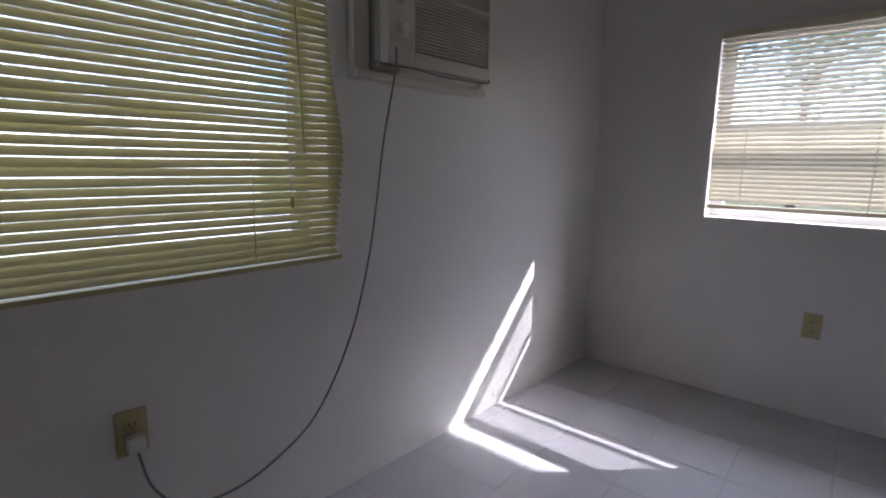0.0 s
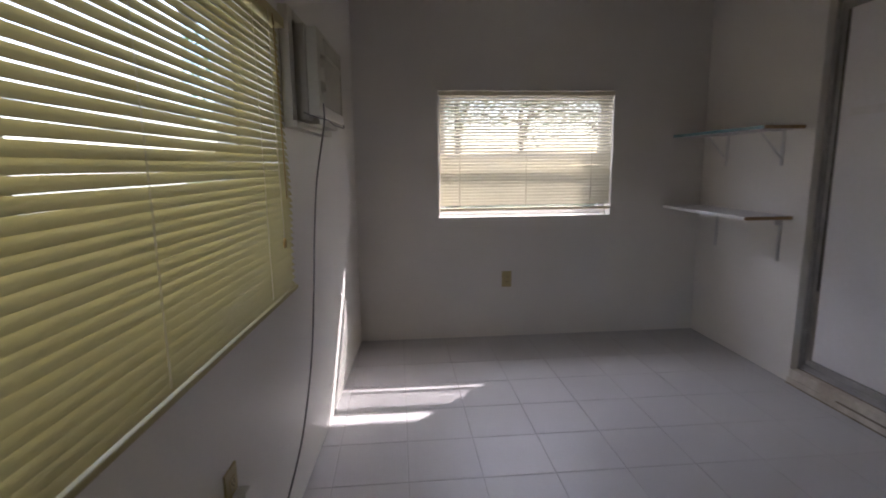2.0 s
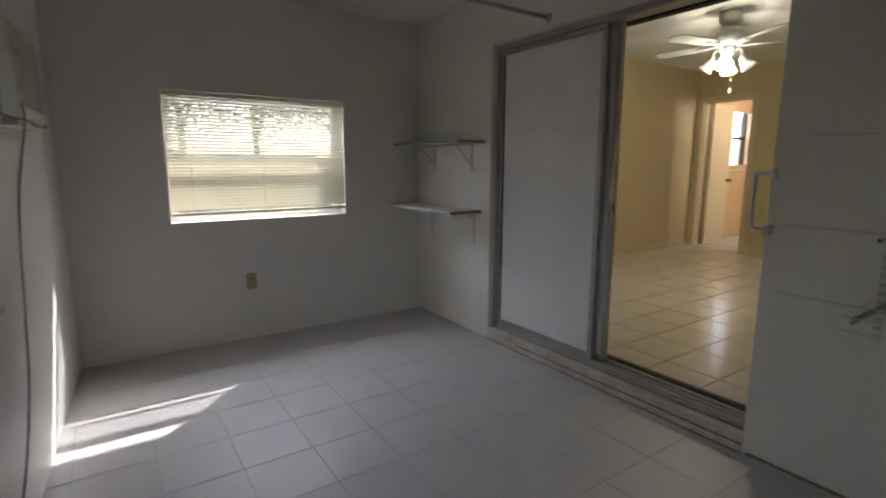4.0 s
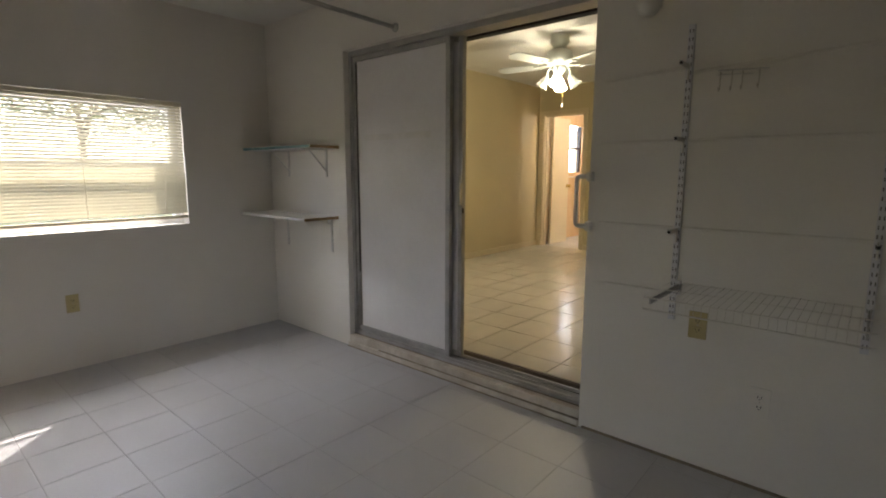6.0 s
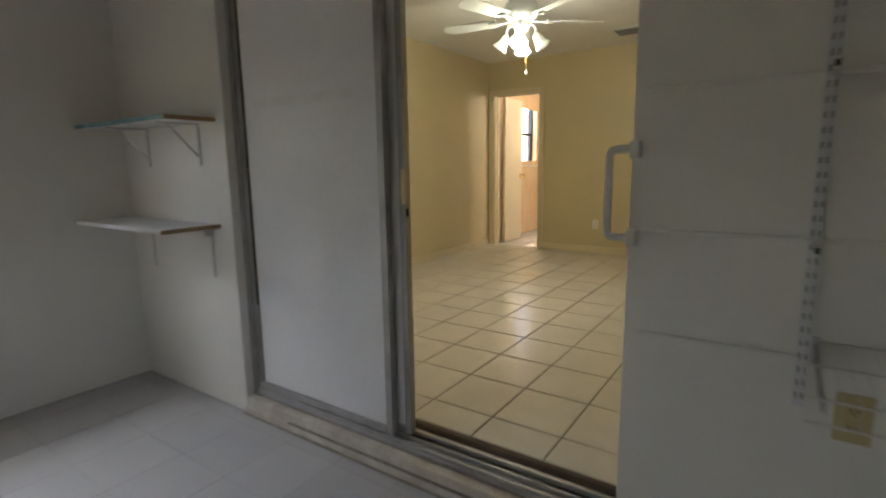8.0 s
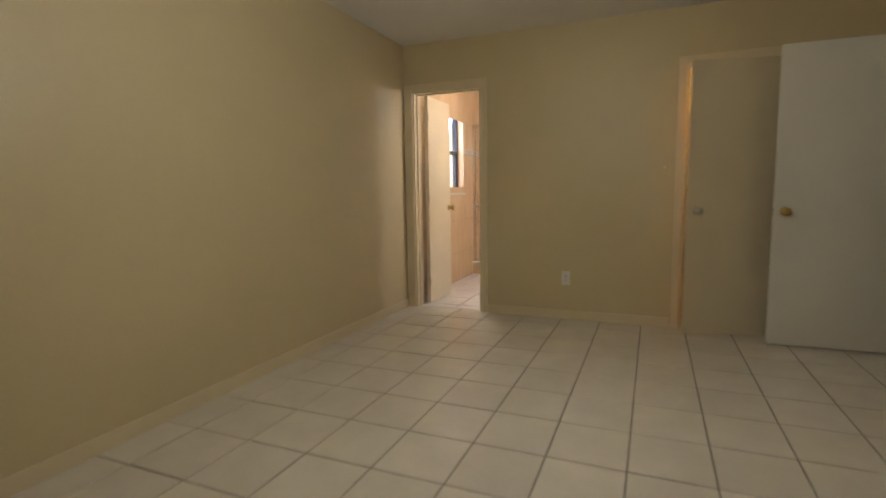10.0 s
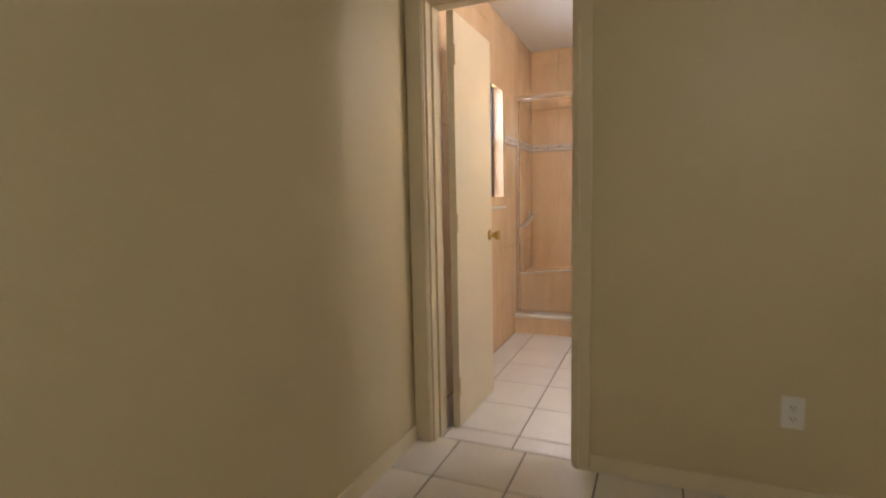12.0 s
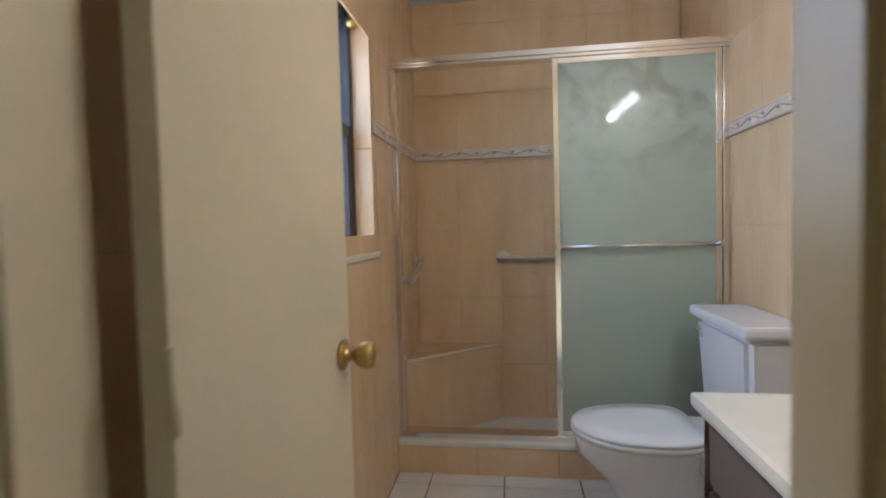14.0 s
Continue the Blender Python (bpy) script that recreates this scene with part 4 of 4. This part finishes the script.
part("seat", loft([(0.01, 0.196, 0.257, 0.19, 0.386), (0.01, 0.20, 0.262, 0.195, 0.394), (0.01, 0.198, 0.26, 0.195, 0.404)]), M_CERAM, toilet)
part("lid", loft([(0.01, 0.196, 0.258, 0.19, 0.407), (0.01, 0.20, 0.262, 0.195, 0.414), (0.01, 0.192, 0.252, 0.188, 0.424), (0.01, 0.12, 0.17, 0.12, 0.428)]), M_CERAM, toilet)
bm = bmesh.new()
v = bm_box(bm, -0.225, 0.225, -0.455, -0.262, 0.385, 0.79)
for q in v:
    if q.co.z < 0.5:
        q.co.x *= 0.86
        q.co.y = -0.37 + (q.co.y + 0.37) * 0.82
bmesh.ops.bevel(bm, geom=bm.edges[:], offset=0.022, segments=3, affect="EDGES")
tank = part("tank", bm, M_CERAM, toilet)
part("tank_lid", boxes((-0.245, 0.245, -0.465, -0.242, 0.79, 0.83), bevel=0.012), M_CERAM, toilet)
part("flush_lever", tube(smooth_path([(0.17, -0.262, 0.745), (0.17, -0.246, 0.745), (0.155, -0.240, 0.742), (0.10, -0.240, 0.730)], 4), 0.007, 8), M_CHROME, tank, "chrome flush lever")
for x in (-0.075, 0.075):
    part("seat_hinge", tube([(x - 0.025, -0.165, 0.405), (x + 0.025, -0.165, 0.405)], 0.012, 8), M_CERAM, toilet)

# vanity
VX0, VX1, VY = 7.47, 8.345, -0.672
vanity = thing("vanity_cabinet", "dark taupe bathroom vanity cabinet", "cabinet")
part("body", boxes((VX0, VX1 - 0.03, BS, VY - 0.045, FLOOR_B + 0.09, 0.828), (VX0, VX1 - 0.03, BS, VY - 0.10, FLOOR_B, FLOOR_B + 0.09), bevel=0.002), M_CABIN, vanity)
for i in range(2):
    x = VX0 + 0.01 + i * 0.41
    d = part("door", boxes((x, x + 0.40, VY - 0.045, VY - 0.027, FLOOR_B + 0.11, 0.64), bevel=0.004), M_CABIN, vanity)
    part("knob", lathe([(0.006, 0), (0.006, 0.01), (0.013, 0.018), (0.010, 0.026), (0, 0.028)], pose(x + (0.36 if i == 0 else 0.04), VY - 0.027, 0.60, -90, 0, 0), 12), M_STEEL, d)
    part("drawer_front", boxes((x, x + 0.40, VY - 0.045, VY - 0.027, 0.66, 0.80), bevel=0.004), M_CABIN, vanity)
part("side_edge", boxes((VX1 - 0.032, VX1 - 0.027, VY - 0.048, VY - 0.026, FLOOR_B + 0.09, 0.828)), M_STEEL, vanity)
top = thing("countertop", "cream cultured marble vanity countertop", "countertop")
part("slab", boxes((VX0 - 0.03, VX1, BS + 0.002, VY, 0.830, 0.868), bevel=0.014), M_COUNTER, top)
part("backsplash", boxes((VX0 - 0.03, VX1, BS + 0.002, BS + 0.02, 0.868, 0.96), bevel=0.004), M_COUNTER, top)
hall = thing("hall_light", "lit amber glass ceiling light in the hall", "ceiling light", m=pose(8.3, -2.295, CEIL_B))
part("base", lathe([(0.0, -0.001), (0.075, -0.001), (0.078, -0.02), (0.05, -0.04), (0.0, -0.04)], None, 20), M_BRASS, hall)
part("globe", lathe([(0.04, -0.04), (0.075, -0.075), (0.085, -0.12), (0.07, -0.165), (0.035, -0.19), (0.0, -0.197)], None, 20), M_AMBER, hall, "glowing amber glass globe")
vlight = thing("vanity_light", "chrome bar light with three lit globe bulbs", "wall light")
part("back_plate", boxes((7.68, 8.18, BS + 0.002, BS + 0.03, 2.10, 2.20), bevel=0.004), M_CHROME, vlight)
for x in (7.76, 7.93, 8.10):
    h = part("bulb_holder", tube([(x, BS + 0.03, 2.15), (x, BS + 0.07, 2.15)], 0.02, 12), M_CHROME, vlight)
    part("bulb", lathe([(0.012, 0), (0.03, 0.018), (0.038, 0.042), (0.030, 0.066), (0.0, 0.08)], pose(x, BS + 0.07, 2.15, -90, 0, 0), 16), M_VAN, h, "lit globe bulb")

# ---------------- outdoors ----------------
structure("ground", boxes((-60, 60, -60, 60, -0.35, -0.30)), M_GRASS, "dry grass ground round the house", "ground")
structure("pavement", boxes((-12, 18.0, 0.6, 13.0, -0.30, -0.28)), M_STUCCO, "pale concrete driveway beside the house", "pavement")
nb = tagged(new("neighbour_house"), "pale stucco neighbouring house with flat roof", "house")
nb.location = (3.0, 24.0, -0.3)
part("wall", boxes((-9, 7, 0, 5, 0, 1.9)), M_STUCCO, nb)
part("roof", boxes((-9.3, 7.3, -0.3, 5.3, 1.9, 2.05)), M_ROOF, nb)


def tree(x, y, h, crown, seed, label):
    rng = random.Random(seed)
    t = thing("tree", label, "tree", "garden trees", pose(x, y, -0.3))
    bm = tube([(0, 0, 0), (0.05, 0.02, h * 0.35), (0.0, 0.08, h * 0.62)], [0.16, 0.12, 0.08], 8)
    tips = []
    for k in range(7):
        a, e = rng.uniform(0, 6.28), rng.uniform(0.3, 1.0)
        tip = Vector((math.cos(a) * crown * e, math.sin(a) * crown * e, h * rng.uniform(0.5, 0.95)))
        tube([(0, 0.05, h * rng.uniform(0.3, 0.6)), tip * 0.5 + Vector((0, 0, h * 0.28)), tip], [0.06, 0.04, 0.015], 5, bm)
        tips.append(tip)
    part("trunk", bm, M_BARK, t)
    bm = bmesh.new()
    for k in range(3600):
        c = rng.choice(tips)
        p = c + Vector((rng.gauss(0, 1), rng.gauss(0, 1), rng.gauss(0, 0.7))) * crown * 0.36
        if p.z < 0.25:
            continue
        s = rng.uniform(0.045, 0.11)
        u = Vector((rng.gauss(0, 1), rng.gauss(0, 1), rng.gauss(0, 1))).normalized()
        w = u.orthogonal().normalized()
        bm.faces.new([bm.verts.new(p + u * s), bm.verts.new(p + w * s * 0.5), bm.verts.new(p - u * s), bm.verts.new(p - w * s * 0.5)])
    part("crown", bm, M_LEAF, t)


for k, (x, y) in enumerate(((-3.5, 15.0), (-0.5, 16.0), (2.6, 15.5), (5.4, 17.0), (8.6, 16.0), (11.5, 17.0))):
    tree(x, y, 6.0 + 0.6 * (k % 3), 2.6, 3 + k, "leafy green garden tree beyond the yard")
for k, y in enumerate((-5.5, -2.5, 0.5)):
    tree(-7.0 - k, y, 5.0, 2.0, 20 + k, "leafy green garden tree beside the house")


# ---------------- tile pieces, last ----------------
def tile_field(parent, a0, a1, b0, b1, at, ta, tb, oa, ob, joint, material, name="tile", thick=0.006, skip=None):
    """Tiles of ta x tb in the plane of the other two axes, at the height or depth at, with the grid through oa, ob. Alike tiles share a mesh."""
    shared = {}
    i = math.floor((a0 - oa) / ta)
    while oa + i * ta < a1 - 1e-6:
        j = math.floor((b0 - ob) / tb)
        while ob + j * tb < b1 - 1e-6:
            p0, p1 = max(a0, oa + i * ta) + joint / 2, min(a1, oa + (i + 1) * ta) - joint / 2
            q0, q1 = max(b0, ob + j * tb) + joint / 2, min(b1, ob + (j + 1) * tb) - joint / 2
            j += 1
            if p1 - p0 < 0.012 or q1 - q0 < 0.012 or (skip and skip((p0 + p1) / 2, (q0 + q1) / 2)):
                continue
            key = (round(p1 - p0, 3), round(q1 - q0, 3))
            if key not in shared:
                w, h = key
                c = 0.0012
                bm = bmesh.new()
                lo = [bm.verts.new((x, y, 0)) for x, y in ((0, 0), (w, 0), (w, h), (0, h))]
                mid = [bm.verts.new((x, y, thick - c)) for x, y in ((0, 0), (w, 0), (w, h), (0, h))]
                hi = [bm.verts.new((x, y, thick)) for x, y in ((c, c), (w - c, c), (w - c, h - c), (c, h - c))]
                bm.faces.new(hi)
                for k in range(4):
                    m_ = (k + 1) % 4
                    bm.faces.new((lo[k], lo[m_], mid[m_], mid[k]))
                    bm.faces.new((mid[k], mid[m_], hi[m_], hi[k]))
                shared[key] = mesh(name, bm, material)
            t = new(name, shared[key])
            t.parent = parent
            t.matrix_basis = at @ Matrix.Translation((p0, q0, 0))
            t.matrix_basis = t.matrix_basis @ pose(0, 0, random.uniform(-0.0004, 0.0004), random.uniform(-0.06, 0.06), random.uniform(-0.06, 0.06), 0)
        i += 1


# porch floor, bedroom floor, bathroom floor
tile_field(floor_1, -0.35, 2.56, -4.75, 0.0, pose(0, 0, -0.006), 0.302, 0.302, 0.070, -1.677, 0.003, M_TILE1)
tile_field(floor_2, 2.80, X_E + 0.05, Y_S, Y_N, pose(0, 0, FLOOR_B - 0.006), 0.3385, 0.316, 6.375, -1.20, 0.006, M_TILE2)
tile_field(floor_3, X_E + 0.05, XS, BS, BN, pose(0, 0, FLOOR_B - 0.006), 0.3475, 0.342, 7.165, -0.185, 0.006, M_TILEB)
# bathroom walls: north, back, south; local y of each field is world z
up_n = Matrix(((1, 0, 0, 0), (0, 0, -1, BN + 0.006), (0, 1, 0, 0), (0, 0, 0, 1)))
tile_field(bpy.data.objects["wall_bath_north"], XB + 0.01, BX, FLOOR_B, CEIL_T, up_n, 0.25, 0.40, 9.35, 0.47, 0.0014, M_BEIGE, skip=lambda x, z: 8.28 < x < 9.045 and 1.19 < z < 2.18)
up_b = Matrix(((0, 0, -1, BX + 0.006), (1, 0, 0, 0), (0, 1, 0, 0), (0, 0, 0, 1)))
tile_field(bpy.data.objects["wall_bath_back"], BS, BN, FLOOR_B, CEIL_T, up_b, 0.25, 0.40, -0.18, 0.47, 0.0014, M_BEIGE)
up_s = Matrix(((1, 0, 0, 0), (0, 0, 1, BS - 0.006), (0, 1, 0, 0), (0, 0, 0, 1)))
tile_field(bpy.data.objects["wall_bath_south"], XB + 0.01, BX, FLOOR_B, CEIL_T, up_s, 0.25, 0.40, 9.35, 0.47, 0.0014, M_BEIGE)


def border(name, m, length, z):
    """A raised white border strip with a vine line, along local x."""
    b = tagged(new(name), "raised white vine border strip on the tiles", "tile border", kind="structure")
    b.matrix_basis = m
    part("strip", boxes((0, length, 0, 0.008, z - 0.026, z + 0.026), bevel=0.003), M_BORDER, b)
    for dz in (-0.029, 0.029):
        part("rib", boxes((0, length, 0, 0.011, z + dz - 0.004, z + dz + 0.004), bevel=0.002), M_BORDER if dz > 0 else M_RELIEF, b)
    pts = [(k * 0.02, 0.009, z + 0.011 * math.sin(k * 0.02 * 30)) for k in range(int(length / 0.02) + 1)]
    part("vine", tube(pts, 0.0028, 5), M_RELIEF, b)
    for k in range(int(length / 0.105)):
        part("leaf", lathe([(0.0, -0.016), (0.006, -0.004), (0.007, 0.004), (0.0, 0.016)], pose(0.05 + k * 0.105, 0.009, z + 0.004, 0, 60, 0), 6), M_RELIEF, b)


ZB = 1.715
border("trim_border_back", Matrix(((0, -1, 0, BX), (-1, 0, 0, BN), (0, 0, 1, 0), (0, 0, 0, 1))), BN - BS, ZB)
border("trim_border_south", Matrix(((1, 0, 0, 7.45), (0, 1, 0, BS), (0, 0, 1, 0), (0, 0, 0, 1))), BX - 7.45, ZB - 0.03)
border("trim_border_north", Matrix(((-1, 0, 0, BX), (0, -1, 0, BN), (0, 0, 1, 0), (0, 0, 0, 1))), BX - 9.06, ZB)
